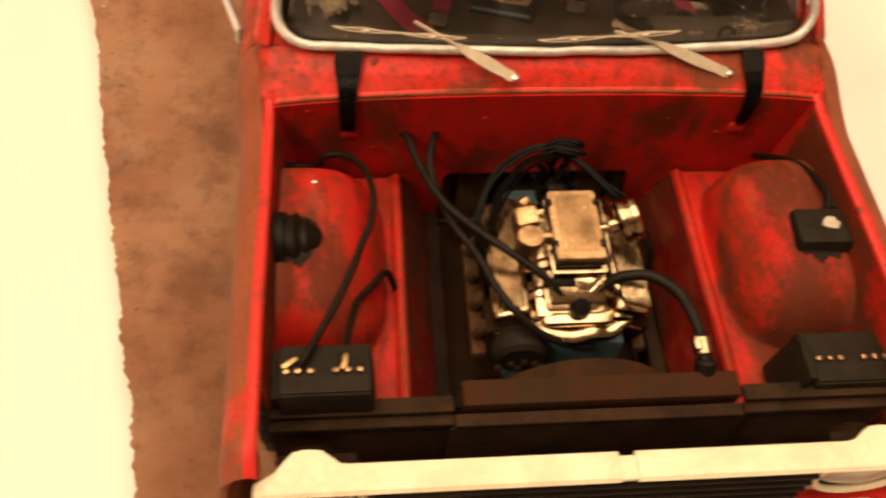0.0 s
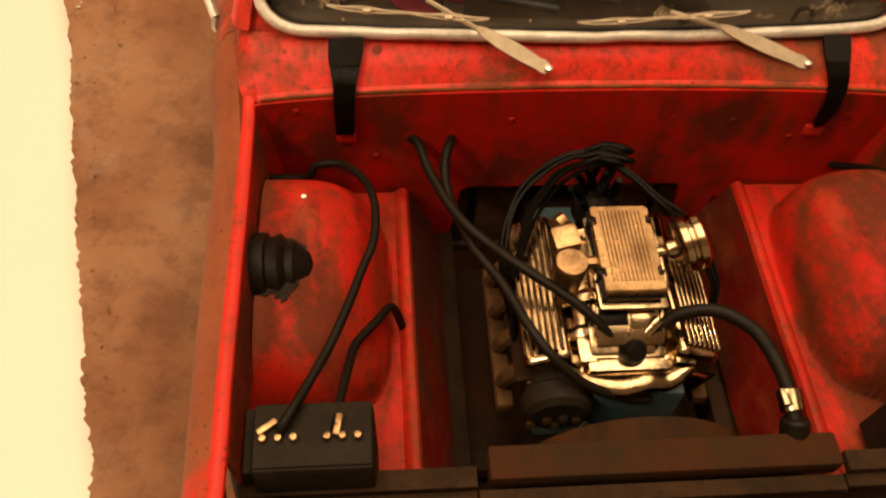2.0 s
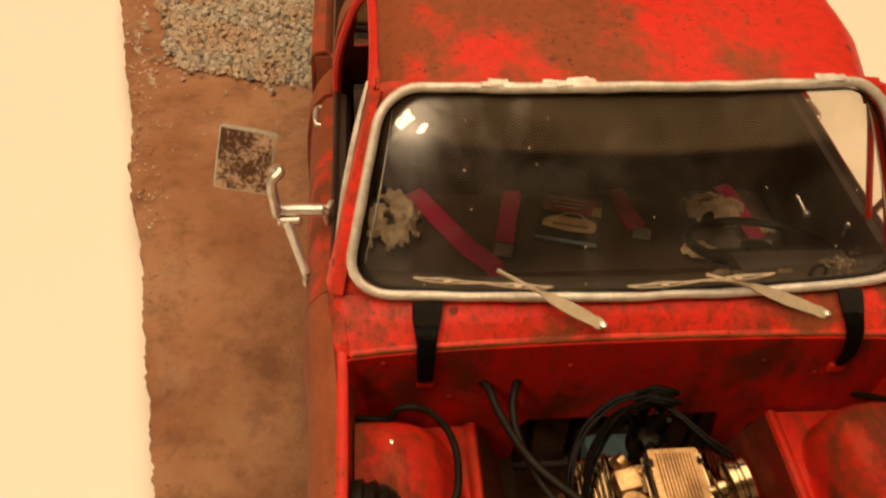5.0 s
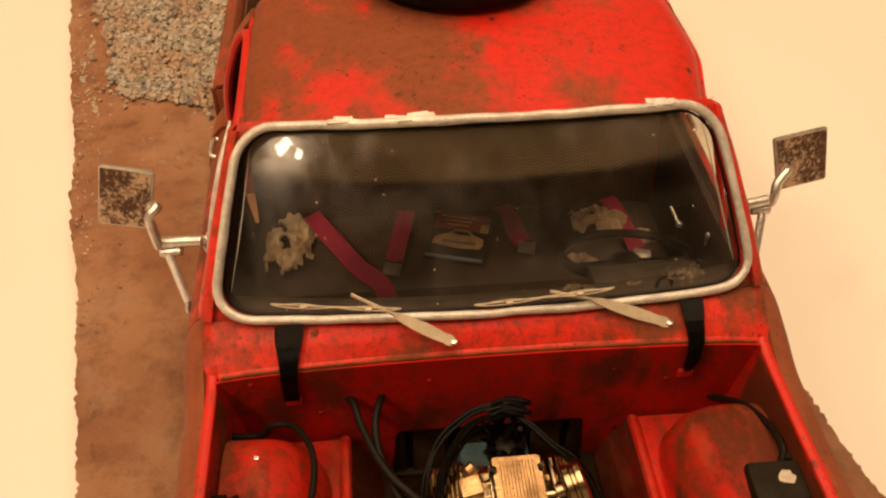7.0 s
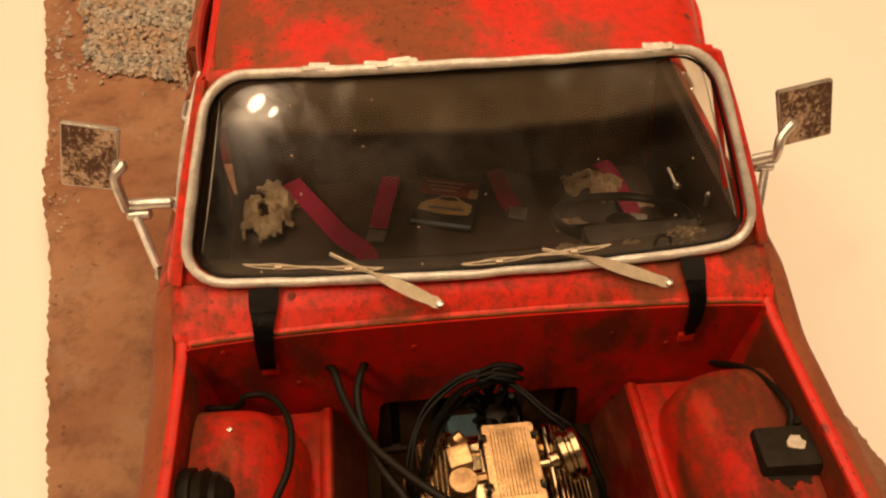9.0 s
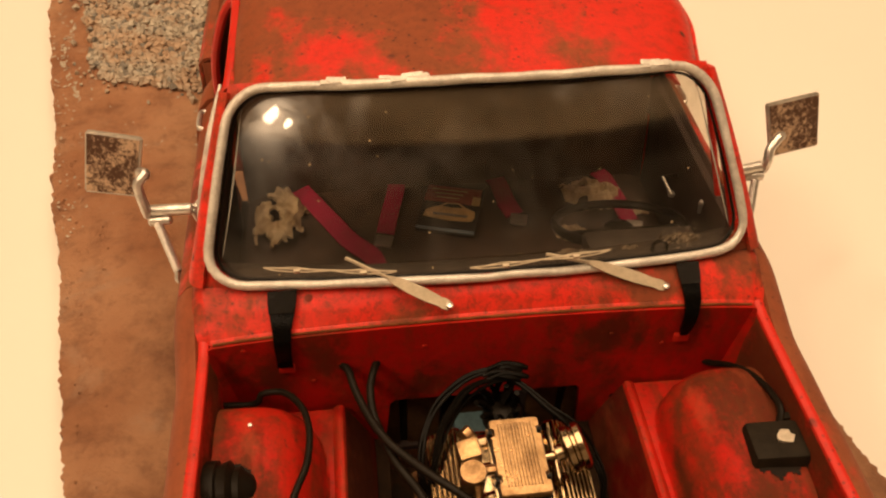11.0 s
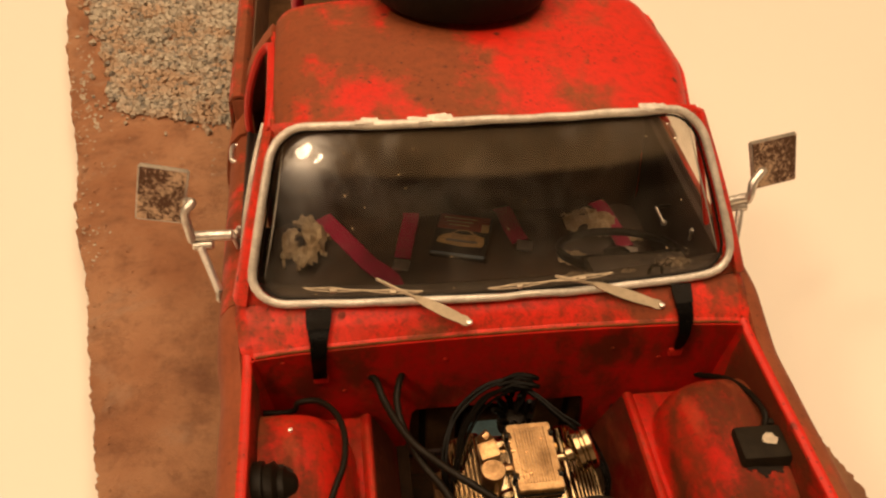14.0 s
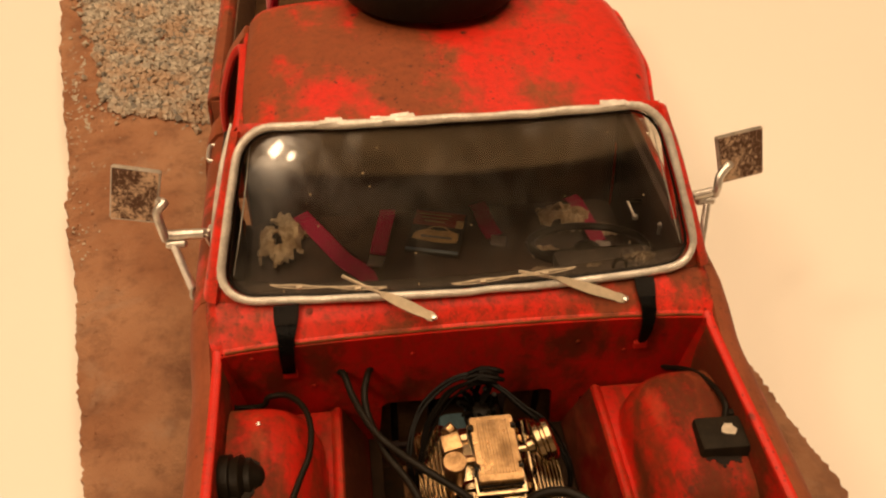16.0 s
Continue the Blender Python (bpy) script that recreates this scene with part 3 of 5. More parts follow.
def black_smear(side, c, sx, sy, seed):
    """A ragged black smear lying on the wheel housing."""
    bm, grid, n = B(), {}, 34
    for j in range(n + 1):
        for i in range(n + 1):
            u, v = 2 * i / n - 1, 2 * j / n - 1
            p = V(u * 2.4 + seed * 5, v * 2.4, seed)
            x, y = c[0] + u * sx, c[1] + v * sy
            if 1 - math.hypot(u, v) + 0.22 * noise.noise(p) + 0.14 * noise.noise(p * 3.1) > 0.22 and x < 3.73:
                grid[i, j] = bm.verts.new(V(side * x, y, housing_height(side, x, y) + 0.012))
    for i, j in list(grid):
        quad = [(i, j), (i + 1, j), (i + 1, j + 1), (i, j + 1)]
        if all(q in grid for q in quad):
            bm.faces.new([grid[q] for q in quad])
    bmesh.ops.delete(bm, geom=[v for v in bm.verts if not v.link_faces], context="VERTS")
    bmesh.ops.solidify(bm, geom=list(bm.faces), thickness=0.008)
    return bm


for side, _ in SIDES:
    housing = part("inner_fender", inner_fender(side, np.concatenate([np.linspace(2.08, 2.32, 9), np.linspace(2.36, 3.10, 30), np.linspace(3.15, 3.73, 6)])), RED_BAY, truck, "red wheel housing with rust stains")
    # left smear is paint; the right one puts the tape's shadow in as black
    for k, (c, sx, sy) in enumerate(((((3.48, -1.84), 0.36, 0.50),) if side < 0 else (((3.42, -2.02), 0.42, 0.42),))):
        part("black_smear", black_smear(side, c, sx, sy, 3 + k + side), SMEAR, housing, "ragged black smear")
    part("apron", inner_fender(side, np.linspace(1.68, 2.079, 6)), RED_APRON_SHADE, housing, "dark red apron beside the engine, shade put into its paint")
    part("bay_side_wall", sheet(B(), [[V(side * (x + wobble((x, y, z), 0.012, 1.2)), y, z) for x, z in ((3.815, 5.03), (3.80, 4.95), (3.765, 4.7), (3.735, 4.4), (3.72, 3.9), (3.72, 3.4))] for y in np.linspace(-4.0, 0.03, 40)], -0.05 * side), RED_BAY, truck, angle=60)


def ws_point(a, b, lift=0.0):
    """A place on the curved windscreen: a across (-1 to 1), b up (0 to 1)."""
    low = V(3.815 * a, 0.503 + 0.307 * abs(a) ** 2.2, 5.633 - 0.093 * a * a)
    top = V(3.25 * a, 2.068 + 0.345 * abs(a) ** 2.2, 7.763 - 0.167 * a * a)
    p = low.lerp(top, b)
    bulge = 0.10 * math.sin(math.pi * b)
    return p + V(0.04 * a, -0.80, 0.60) * (bulge + lift)


def cowl_edge(a):
    """The front edge of the cowl, sinking to the fender crowns at its ends."""
    return V(3.77 * a, 0.15, 5.30 - 0.12 * a * a - 0.05 * abs(a) ** 7)


def firewall():
    """The wall behind the engine: its top follows the cowl, a cut-out opens over the gearbox with a rounded tongue beside it."""
    bm = B()
    crest = [(3.77 * a, cowl_edge(a).z - 0.05) for a in np.linspace(-1, 1, 25)]
    pts = [(-3.77, 3.3)] + crest + [(3.77, 3.3), (1.95, 3.3), (1.9, 2.5), (1.62, 2.45), (1.50, 2.6), (1.44, 3.52), (1.38, 3.60), (-1.34, 3.60), (-1.42, 3.52), (-1.46, 3.05), (-1.50, 2.72), (-1.58, 2.52), (-1.72, 2.43), (-1.88, 2.42), (-1.98, 2.55), (-2.0, 3.3)]
    loft(bm, [[V(x, y, z) for x, z in pts] for y in (0.04, 0.14)])
    return bm


def corner_gusset(side):
    """The slanted corner between the firewall and the side of the bay, widening downwards."""
    rows = []
    for k in np.linspace(0, 1, 9):
        z = 5.08 - 1.35 * k
        inner, outer = V(side * (3.76 - 0.22 * k), 0.035, z), V(side * 3.795, 0.02 - 0.42 * k, z)
        rows.append([inner, inner.lerp(outer, 0.5) + V(side * 0.06 * k, 0.06 * k, 0), outer])
    return sheet(B(), rows, -0.04 * side)


part("firewall", firewall(), RED_WALL, truck, "dark red firewall with a cut-out behind the engine")
for side, _ in SIDES:
    part("corner_gusset", corner_gusset(side), RED_WALL, truck, angle=60)


for x, z in ((-3.35, 4.98), (-2.47, 4.22), (2.55, 4.45), (1.75, 4.75), (-0.9, 4.80)):
    part("firewall_rivet", lathe(B(), [(0.001, 0.0), (0.045, 0.0), (0.035, 0.02), (0.001, 0.028)], Matrix.Translation((x, 0.045, z)) @ Euler((radians(90), 0, 0)).to_matrix().to_4x4(), 12), RED_WALL, truck)


def cowl():
    grid = []
    for i in range(13):
        k = i / 12
        row = []
        for j in range(49):
            a = -1 + 2 * j / 48
            x = 3.76 * a
            front = cowl_edge(a)
            back = ws_point(a, 0.0) + V(0.06 * a, 0.0, -0.06)
            p = front.lerp(back, k)
            p.z += 0.05 * math.sin(math.pi * k) + wobble((x, k * 2, 0), 0.012, 1.5)
            row.append(p)
        grid.append(row)
    bm = sheet(B(), grid, 0.06)
    lip = [[cowl_edge(a) + V(0, y, z) for y, z in ((0.0, 0.0), (-0.035, -0.010), (-0.062, -0.030), (-0.080, -0.060), (-0.086, -0.10))] for a in np.linspace(-1, 1, 41)]
    return sheet(bm, lip, 0.05)


cowl_panel = part("cowl", cowl(), RED_COWL, truck, "red cowl panel with faded vent slots and rust spots", angle=60)
part("worn_edge", tube(B(), [cowl_edge(a) + V(0, -0.062, -0.030) for a in np.linspace(-0.99, 0.99, 31)], [0.020 + 0.010 * noise.noise(V(9 * a, 2, 5)) for a in np.linspace(-0.99, 0.99, 31)], seg=7, steps=0), EDGE_BROWN, cowl_panel, "brown rubbed edge")
for k in range(26):
    x = -1.75 + 0.15 * k
    slot = ws_point(x / 3.8, 0.0)
    p = V(x, 0.22, 5.22).lerp(slot, 0.42)
    part("vent_slot", box(B(), (x, p.y, p.z + 0.034), (0.045, 0.15, 0.012), rot=(46, 0, 0), bevel=0.006), RED_COWL, cowl_panel)


for x, k in ((-2.42, 0.35), (-2.40, 0.62), (1.95, 0.35), (2.42, 0.30), (1.15, 0.30)):
    p = V(x, 0.22, 5.21).lerp(ws_point(x / 3.75, 0.0), k)
    part("cowl_bolt", lathe(B(), [(0.001, 0.0), (0.075, 0), (0.05, 0.012), (0.03, 0.022), (0.001, 0.024)], Matrix.Translation(p + V(0, -0.01, 0.02)) @ Euler((radians(46), 0, 0)).to_matrix().to_4x4(), 12), SPOT_BROWN, cowl_panel, "rusty bolt head")


def rounded_path(wa, hb, r, n=7):
    """A rounded rectangle, centred, from its lower left corner round."""
    out = []
    for cx, cy, a0 in ((wa - r, -hb + r, -90), (wa - r, hb - r, 0), (-wa + r, hb - r, 90), (-wa + r, -hb + r, 180)):
        for k in range(n):
            a = radians(a0 + 90 * k / (n - 1))
            out.append((cx + r * math.cos(a), cy + r * math.sin(a)))
    full = []
    for (x0, y0), (x1, y1) in zip(out, out[1:] + out[:1]):
        steps = max(1, int(math.hypot(x1 - x0, y1 - y0) / 0.3))
        full += [(x0 + (x1 - x0) * k / steps, y0 + (y1 - y0) * k / steps) for k in range(steps)]
    return full


WS_W, WS_H, WS_R = 3.55, 1.38, 0.52


def ws_flat(x, y, lift=0.0):
    return ws_point(x / WS_W, (y + WS_H) / (2 * WS_H), lift)


def pane_sag(x, y):
    """The moulded pane is domed: it falls away towards its sides and its top."""
    return -0.10 * max(0.0, abs(x) - (WS_W - 1.2)) ** 2 - 0.10 * max(0.0, y - (WS_H - 0.8)) ** 2


windscreen = node_of("windscreen", truck, "clear dusty windscreen in a silver surround")


def surround():
    line = rounded_path(WS_W, WS_H, WS_R)
    pts = [ws_flat(x, y, 0.05) + V(0, wobble((x, y, 1), 0.02, 2.5), wobble((x, y, 4), 0.02, 2.5)) for x, y in line]
    bm = tube(B(), pts, [0.064 + 0.012 * noise.noise(p * 1.7) for p in pts], seg=10, steps=0, loop=True)
    rng = random.Random(3)
    for x0, x1 in ((-1.35, -0.65), (2.35, 2.9), (-2.1, -1.9)):
        for _ in range(9):
            x = rng.uniform(x0, x1)
            p = ws_flat(x, WS_H, 0.08)
            box(bm, (p.x, p.y + rng.uniform(0.0, 0.1), p.z + rng.uniform(0.0, 0.06)), (rng.uniform(0.1, 0.3), 0.08, 0.03), rot=(rng.uniform(0, 30), 0, rng.uniform(-8, 8)), bevel=0.01)
    return bm


def trim_shade_line():
    """A black line between the surround and the pane, put in for the shade under the trim."""
    line = rounded_path(WS_W - 0.085, WS_H - 0.085, WS_R - 0.06)
    return tube(B(), [ws_flat(x, y, 0.025 + 0.7 * pane_sag(x, y)) for x, y in line], 0.020, seg=6, steps=0, loop=True)


part("trim_shade_line", trim_shade_line(), RUBBER, windscreen, "thin black strip put in for the shade under the trim")
for a in (-1, 1):
    part("moulded_edge", tube(B(), [ws_flat(a * (WS_W - 0.17 - 0.03 * math.sin(math.pi * k)), -1.0 + 2.1 * k, 0.008 + pane_sag(WS_W - 0.17, -1.0 + 2.1 * k)) for k in np.linspace(0, 1, 9)], [0.004, 0.010, 0.013, 0.010, 0.004], seg=8, steps=0), LAMP_GLASS, windscreen, "shiny moulded edge of the clear pane")
part("surround", surround(), TRIM, windscreen, "silver-painted windscreen surround")


def pane():
    grid = []
    for i in range(41):
        y = -WS_H + 2 * WS_H * i / 40
        inner = WS_H - WS_R
        d = max(0.0, abs(y) - inner)
        half = WS_W - WS_R + math.sqrt(max(0.0, WS_R ** 2 - d * d)) - 0.02
        grid.append([ws_flat(half * a, y, pane_sag(half * a, y)) for a in np.linspace(-1, 1, 65)])
    return sheet(B(), grid, 0.03)


def windscreen_frame():
    """The body-coloured panel behind the surround, filling its corners."""
    line = rounded_path(WS_W - 0.03, WS_H - 0.03, WS_R)
    rows = []
    for x, y in line + line[:1]:
        s = 1.0 / max(abs(x) / (WS_W + 0.05), abs(y) / (WS_H + 0.06))
        rows.append([ws_flat(x, y, -0.02), ws_flat(x * (1 + s) / 2, y * (1 + s) / 2, -0.02), ws_flat(x * s, y * s, -0.03)])
    return sheet(B(), rows, 0.03)


part("windscreen_frame", windscreen_frame(), RED_COWL, windscreen, "red painted windscreen frame")
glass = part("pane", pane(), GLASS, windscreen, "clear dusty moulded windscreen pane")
glass.visible_shadow = False
# crumbs of dried glue behind the pane, low beside the wheel
rng = random.Random(12)
crumbs = B()
for _ in range(60):
    x, y = rng.gauss(2.67, 0.17), rng.gauss(-1.10, 0.10)
    p = ws_flat(x, max(y, -1.25), pane_sag(x, y) - 0.045)
    box(crumbs, tuple(p), (rng.uniform(0.006, 0.026), rng.uniform(0.006, 0.018), 0.008), rot=(rng.uniform(0, 90), rng.uniform(0, 90), rng.uniform(0, 180)))
part("glue_crumbs", crumbs, PALE_SPOT, windscreen, "pale crumbs of dried glue", angle=10)
# dust, grease and the painted top band lie on the outer face; the inner face is clean
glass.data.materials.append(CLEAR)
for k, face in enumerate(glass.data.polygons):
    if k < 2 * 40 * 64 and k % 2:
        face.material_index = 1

ROOF_PROFILE = [(0, 0), (0.5, 0), (1.0, -0.012), (1.6, -0.04), (2.2, -0.085), (2.7, -0.15), (3.0, -0.23), (3.14, -0.33), (3.24, -0.45), (3.28, -0.58)]
ROOF_REAR = 6.55


def roof_point(x, k, drop):
    front = ws_point(np.clip(x / 3.25, -1, 1), 1.0)
    y = front.y + 0.02 + (ROOF_REAR - front.y) * k
    swell = min(1.0, k / 0.35)
    widen = 1 + 0.015 * swell * swell * (3 - 2 * swell)
    z = 7.79 + 0.08 * math.sin(math.pi * min(1, k * 0.9)) + 0.05 * math.sin(math.pi * min(1, k * 1.3)) - 0.34 * max(0.0, (k - 0.8) / 0.2) ** 2.4
    return V(x * widen + 0.22 * swell * max(0.0, x / 3.28) ** 2, y, z + drop + wobble((x, y, 2), 0.012, 0.8))


def roof(lift=0.0, inset=1.0):
    half = ROOF_PROFILE
    prof = [(-x, d) for x, d in half[:0:-1]] + half
    return [[roof_point(x * inset, k, d + lift) for x, d in prof] for k in np.linspace(0, 1, 26)]


part("roof", sheet(B(), roof(), 0.06), RED_ROOF, truck, "red cab roof mottled with brown rust")
part("headliner", sheet(B(), [row[3:-3] for row in roof(-0.10, 0.97)[2:]], 0.03), LINING, truck)

def door_profile(side, y):
    return [(3.84, 5.08), (3.86, 5.22), (3.90, 5.275), (3.96, 5.29)] + flank(side, y)


def upper_corner(side):
    low = [(z, x) for x, z in flank(side, 5.6)][::-1]
    return low + [(5.45, 4.0), (5.8, 3.98), (6.15, 3.92)]


for side, _ in SIDES:
    door = part("door", body_strip(side, door_profile, 1.06, 5.55, 24, 0.10), RED_DOOR, truck, "red cab door, its window wound down")
    frame_line = [V(side * 3.92, 1.42, 5.30), V(side * 3.74, 1.95, 6.2), V(side * 3.52, 2.5, 6.98), V(side * 3.40, 2.95, 7.20), V(side * 3.36, 3.5, 7.30), V(side * 3.36, 4.6, 7.34), V(side * 3.40, 5.25, 7.32), V(side * 3.62, 5.36, 7.05), V(side * 3.87, 5.42, 6.35), V(side * 3.97, 5.50, 5.75), V(side * 3.98, 5.52, 5.28)]
    part("window_frame", tube(B(), frame_line, 0.075, seg=8, steps=4), RED_EDGE, door)
    part("window_seal", loft(B(), [[V(side * 3.87, y, 5.24), V(side * 4.03, y, 5.24), V(side * 4.03, y, z), V(side * 3.99, y, z + 0.03), V(side * 3.95, y, z)] for y, z in ((1.3, 5.30), (1.8, 5.38), (3.5, 5.40), (5.1, 5.42), (5.5, 5.40))]), LINING, door, "dark seal along the open window")
    part("handle", tube(B(), [V(side * 4.26, 4.95, 5.10), V(side * 4.34, 5.0, 5.12), V(side * 4.34, 5.4, 5.12), V(side * 4.26, 5.45, 5.10)], 0.04, seg=8), BRIGHT, door, "small silver door handle")
    part("quarter_light_bar", tube(B(), [V(side * 3.92, 2.15, 5.28), V(side * 3.60, 2.62, 6.7), V(side * 3.44, 2.88, 7.25)], 0.05, seg=8, steps=3), RED_EDGE, door, "thin red window divider")
    part("quarter_light_trim", tube(B(), [V(side * 3.94, 1.42, 5.62), V(side * 3.80, 1.78, 6.35), V(side * 3.62, 2.3, 6.98), V(side * 3.46, 2.85, 7.36)], [0.03, 0.05, 0.045, 0.02], seg=8, steps=3), TRIM, door, "thin silver quarter-light trim")
    # the narrow pillar beside the windscreen
    rows = []
    for b in np.linspace(-0.02, 0.97, 16):
        e, back = ws_point(side * 1.0, b), ws_point(side * (1.045 - 0.02 * b), b) + V(0, 0.36, -0.06 - 0.10 * b)
        mid = (e + back) / 2 + V(side * 0.07, -0.07, 0.02)
        rows.append([e, e.lerp(mid, 0.6) + V(side * 0.03, -0.02, 0), mid, mid.lerp(back, 0.6) + V(side * 0.02, 0, 0), back])
    part("windscreen_pillar", sheet(B(), rows, -0.06 * side), RED_COWL, truck, "narrow red windscreen pillar")
    # the side of the cowl, from the windscreen corner down to the fender crown
    rows = []
    for k in np.linspace(0, 1, 16):
        if k < 0.65:
            a = k / 0.65
            topp = cowl_edge(side).lerp(ws_point(side, 0.0) + V(side * 0.06, 0, -0.05), a)
        else:
            a = (k - 0.65) / 0.35
            topp = (ws_point(side, 0.0) + V(side * 0.06, 0, -0.05)).lerp(V(side * 3.86, 1.62, 5.56), a)
        line, w = flank(side, topp.y), 0.35 * min(1.0, k / 0.5)
        fx, fz = line[0][0] * (1 - w) + line[1][0] * w, line[0][1] * (1 - w) + line[1][1] * w
        foot = V(side * (fx - 0.01), topp.y, fz)
        sink = 0.09 * max(0.0, 1 - k / 0.14)
        topp, foot = topp - V(0, 0.1 * sink, sink), foot - V(0, 0.1 * sink, sink)
        swell = min(1.0, max(0.0, topp.z - foot.z) / 0.3)
        rows.append([topp, topp.lerp(foot, 0.3) + V(side * 0.05 * swell, 0, 0.02 * swell), topp.lerp(foot, 0.7) + V(side * 0.02 * swell, 0, 0), foot])
    part("cowl_side", sheet(B(), rows, 0.05 * side), RED_COWL, truck, "red corner panel beside the cowl", angle=70)
    # the corner of the cab behind the door, rising into the roof's edge and rounded towards the rear wall
    rows = []
    for y, turn in ((5.56, 0.0), (5.85, 0.0), (6.20, 0.03), (6.40, 0.12), (6.54, 0.30)):
        k = (y - 2.24) / (ROOF_REAR - 2.24)
        top = roof_point(side * 3.28, k, -0.54)
        row = []
        for z, x in upper_corner(side):
            row.append(V(side * (x - turn), y, z))
        foot = row[-1]
        for s, bulge in ((0.3, 0.10), (0.55, 0.12), (0.8, 0.07), (1.0, 0.0)):
            p = foot.lerp(top, s)
            row.append(V(p.x + side * bulge, y, p.z))
        rows.append(row)
    part("cab_corner", sheet(B(), rows, 0.07 * side), RED_ROOF, truck, "brown rusted cab corner", angle=60)
    edge = [roof_point(side * 3.28, k, -0.58) for k in (0.09, 0.2, 0.35, 0.52, 0.68, 0.8)]
    part("rain_gutter", tube(B(), [p + V(side * 0.02, 0, 0.02 - 0.03 * (0.8 - k)) for p, k in zip(edge, (0.09, 0.2, 0.35, 0.52, 0.68, 0.8))], 0.04, seg=8), RED_COWL, truck)


def rear_wall():
    bm = B()
    box(bm, (0, 6.56, 3.85), (8.0, 0.10, 3.6), bevel=0.02)
    box(bm, (0, 6.50, 7.05), (5.5, 0.10, 0.6), bevel=0.02)
    for side in (-1, 1):
        box(bm, (side * 3.0, 6.50, 6.25), (0.8, 0.10, 1.3), bevel=0.02)
    return bm


part("cab_rear_wall", rear_wall(), RED_SIDE, truck)
part("cab_floor", box(B(), (0, 3.2, 2.2), (8.2, 6.2, 0.12), bevel=0.02), LINING, truck)
for side, _ in SIDES:
    part("door_lining", sheet(B(), [[V(side * x, y, z) for x, z in ((3.96, 5.32), (3.86, 5.30), (3.80, 5.16), (3.81, 4.9), (3.98, 4.4), (4.06, 3.4), (4.06, 2.3))] for y in np.linspace(1.25, 5.5, 8)], 0.04 * side), LINING, truck)

# ---- cab inside ----
dash = node_of("dashboard", truck, "dusty black dashboard under the windscreen")


def dash_shape():
    rows = []
    for x in np.linspace(-3.85, 3.85, 25):
        a = x / 3.8
        f = ws_point(np.clip(a, -1, 1), 0.0)
        y = f.y
        rows.append([V(x, y + 0.04, f.z - 0.12), V(x, y + 0.25, 5.46), V(x, y + 0.50, 5.36), V(x, y + 0.60, 5.22), V(x, y + 0.58, 4.7), V(x, y + 0.4, 4.2), V(x, y + 0.1, 3.9)])
    return sheet(B(), rows, 0.08)


part("dash_top", dash_shape(), DASH, dash)
part("instrument_hood", box(B(), (2.45, 1.35, 5.20), (1.7, 0.5, 0.30), bevel=0.12, rot=(-12, 0, 0)), DASH, dash)
for x in (2.0, 2.45, 2.9):
    part("gauge", cyl(B(), (x, 1.56, 5.16), (x, 1.64, 5.15), 0.14), BLACK, dash)
part("wire_loop", tube(B(), [(2.42, 0.85, 5.5), (2.44, 0.86, 5.68), (2.54, 0.86, 5.72), (2.62, 0.86, 5.66), (2.64, 0.85, 5.5)], 0.028, seg=6), RUBBER, dash)
wheel = node_of("steering_wheel", truck, "thin black steering wheel")
WHEEL_M = Matrix.Translation((2.50, 2.42, 4.62)) @ Euler((radians(-24), 0, 0)).to_matrix().to_4x4()


def ring(bm, m, r, thick, seg=44):
    return tube(bm, [m @ V(r * math.cos(a), r * math.sin(a), 0) for a in np.linspace(0, math.tau, seg, endpoint=False)], thick, seg=8, steps=0, loop=True)


part("rim", ring(B(), WHEEL_M, 1.03, 0.08), GLOSS_BLACK, wheel)
for a in (200, 340):
    part("spoke", tube(B(), [WHEEL_M @ V(0.1 * math.cos(radians(a)), 0.1 * math.sin(radians(a)), -0.10), WHEEL_M @ V(0.95 * math.cos(radians(a)), 0.95 * math.sin(radians(a)), 0)], 0.06, seg=6, steps=0, flat=0.5), GLOSS_BLACK, wheel)
part("column", cyl(B(), WHEEL_M @ V(0, 0, 0), WHEEL_M @ V(0, 0.0, -1.1), 0.14), BLACK, wheel)
part("horn_cap", lathe(B(), [(0.001, -0.12), (0.22, -0.12), (0.24, -0.04), (0.16, 0.02), (0.001, 0.04)], WHEEL_M, 18), GLOSS_BLACK, wheel)
crank = node_of("window_crank", truck, "small silver window crank on the door lining")
part("arm", tube(B(), [(3.60, 3.58, 4.55), (3.64, 3.22, 4.48)], 0.03, seg=7, steps=0), BRIGHT, crank)
part("spindle", cyl(B(), (4.02, 3.60, 4.55), (3.59, 3.58, 4.55), 0.035, 8), BLACK, crank)
part("knob", lathe(B(), [(0.001, -0.06), (0.05, -0.04), (0.065, 0), (0.05, 0.04), (0.001, 0.06)], Matrix.Translation((3.65, 3.20, 4.48)), 12), BRIGHT, crank)
part("lock_knob", lathe(B(), [(0.001, -0.20), (0.03, -0.20), (0.035, -0.04), (0.055, 0.0), (0.04, 0.05), (0.001, 0.06)], Matrix.Translation((3.75, 2.29, 5.06)), 12), BRIGHT, truck, "tiny silver door lock knob")

seat = node_of("bench_seat", truck, "dark brown bench seat, torn so foam shows")


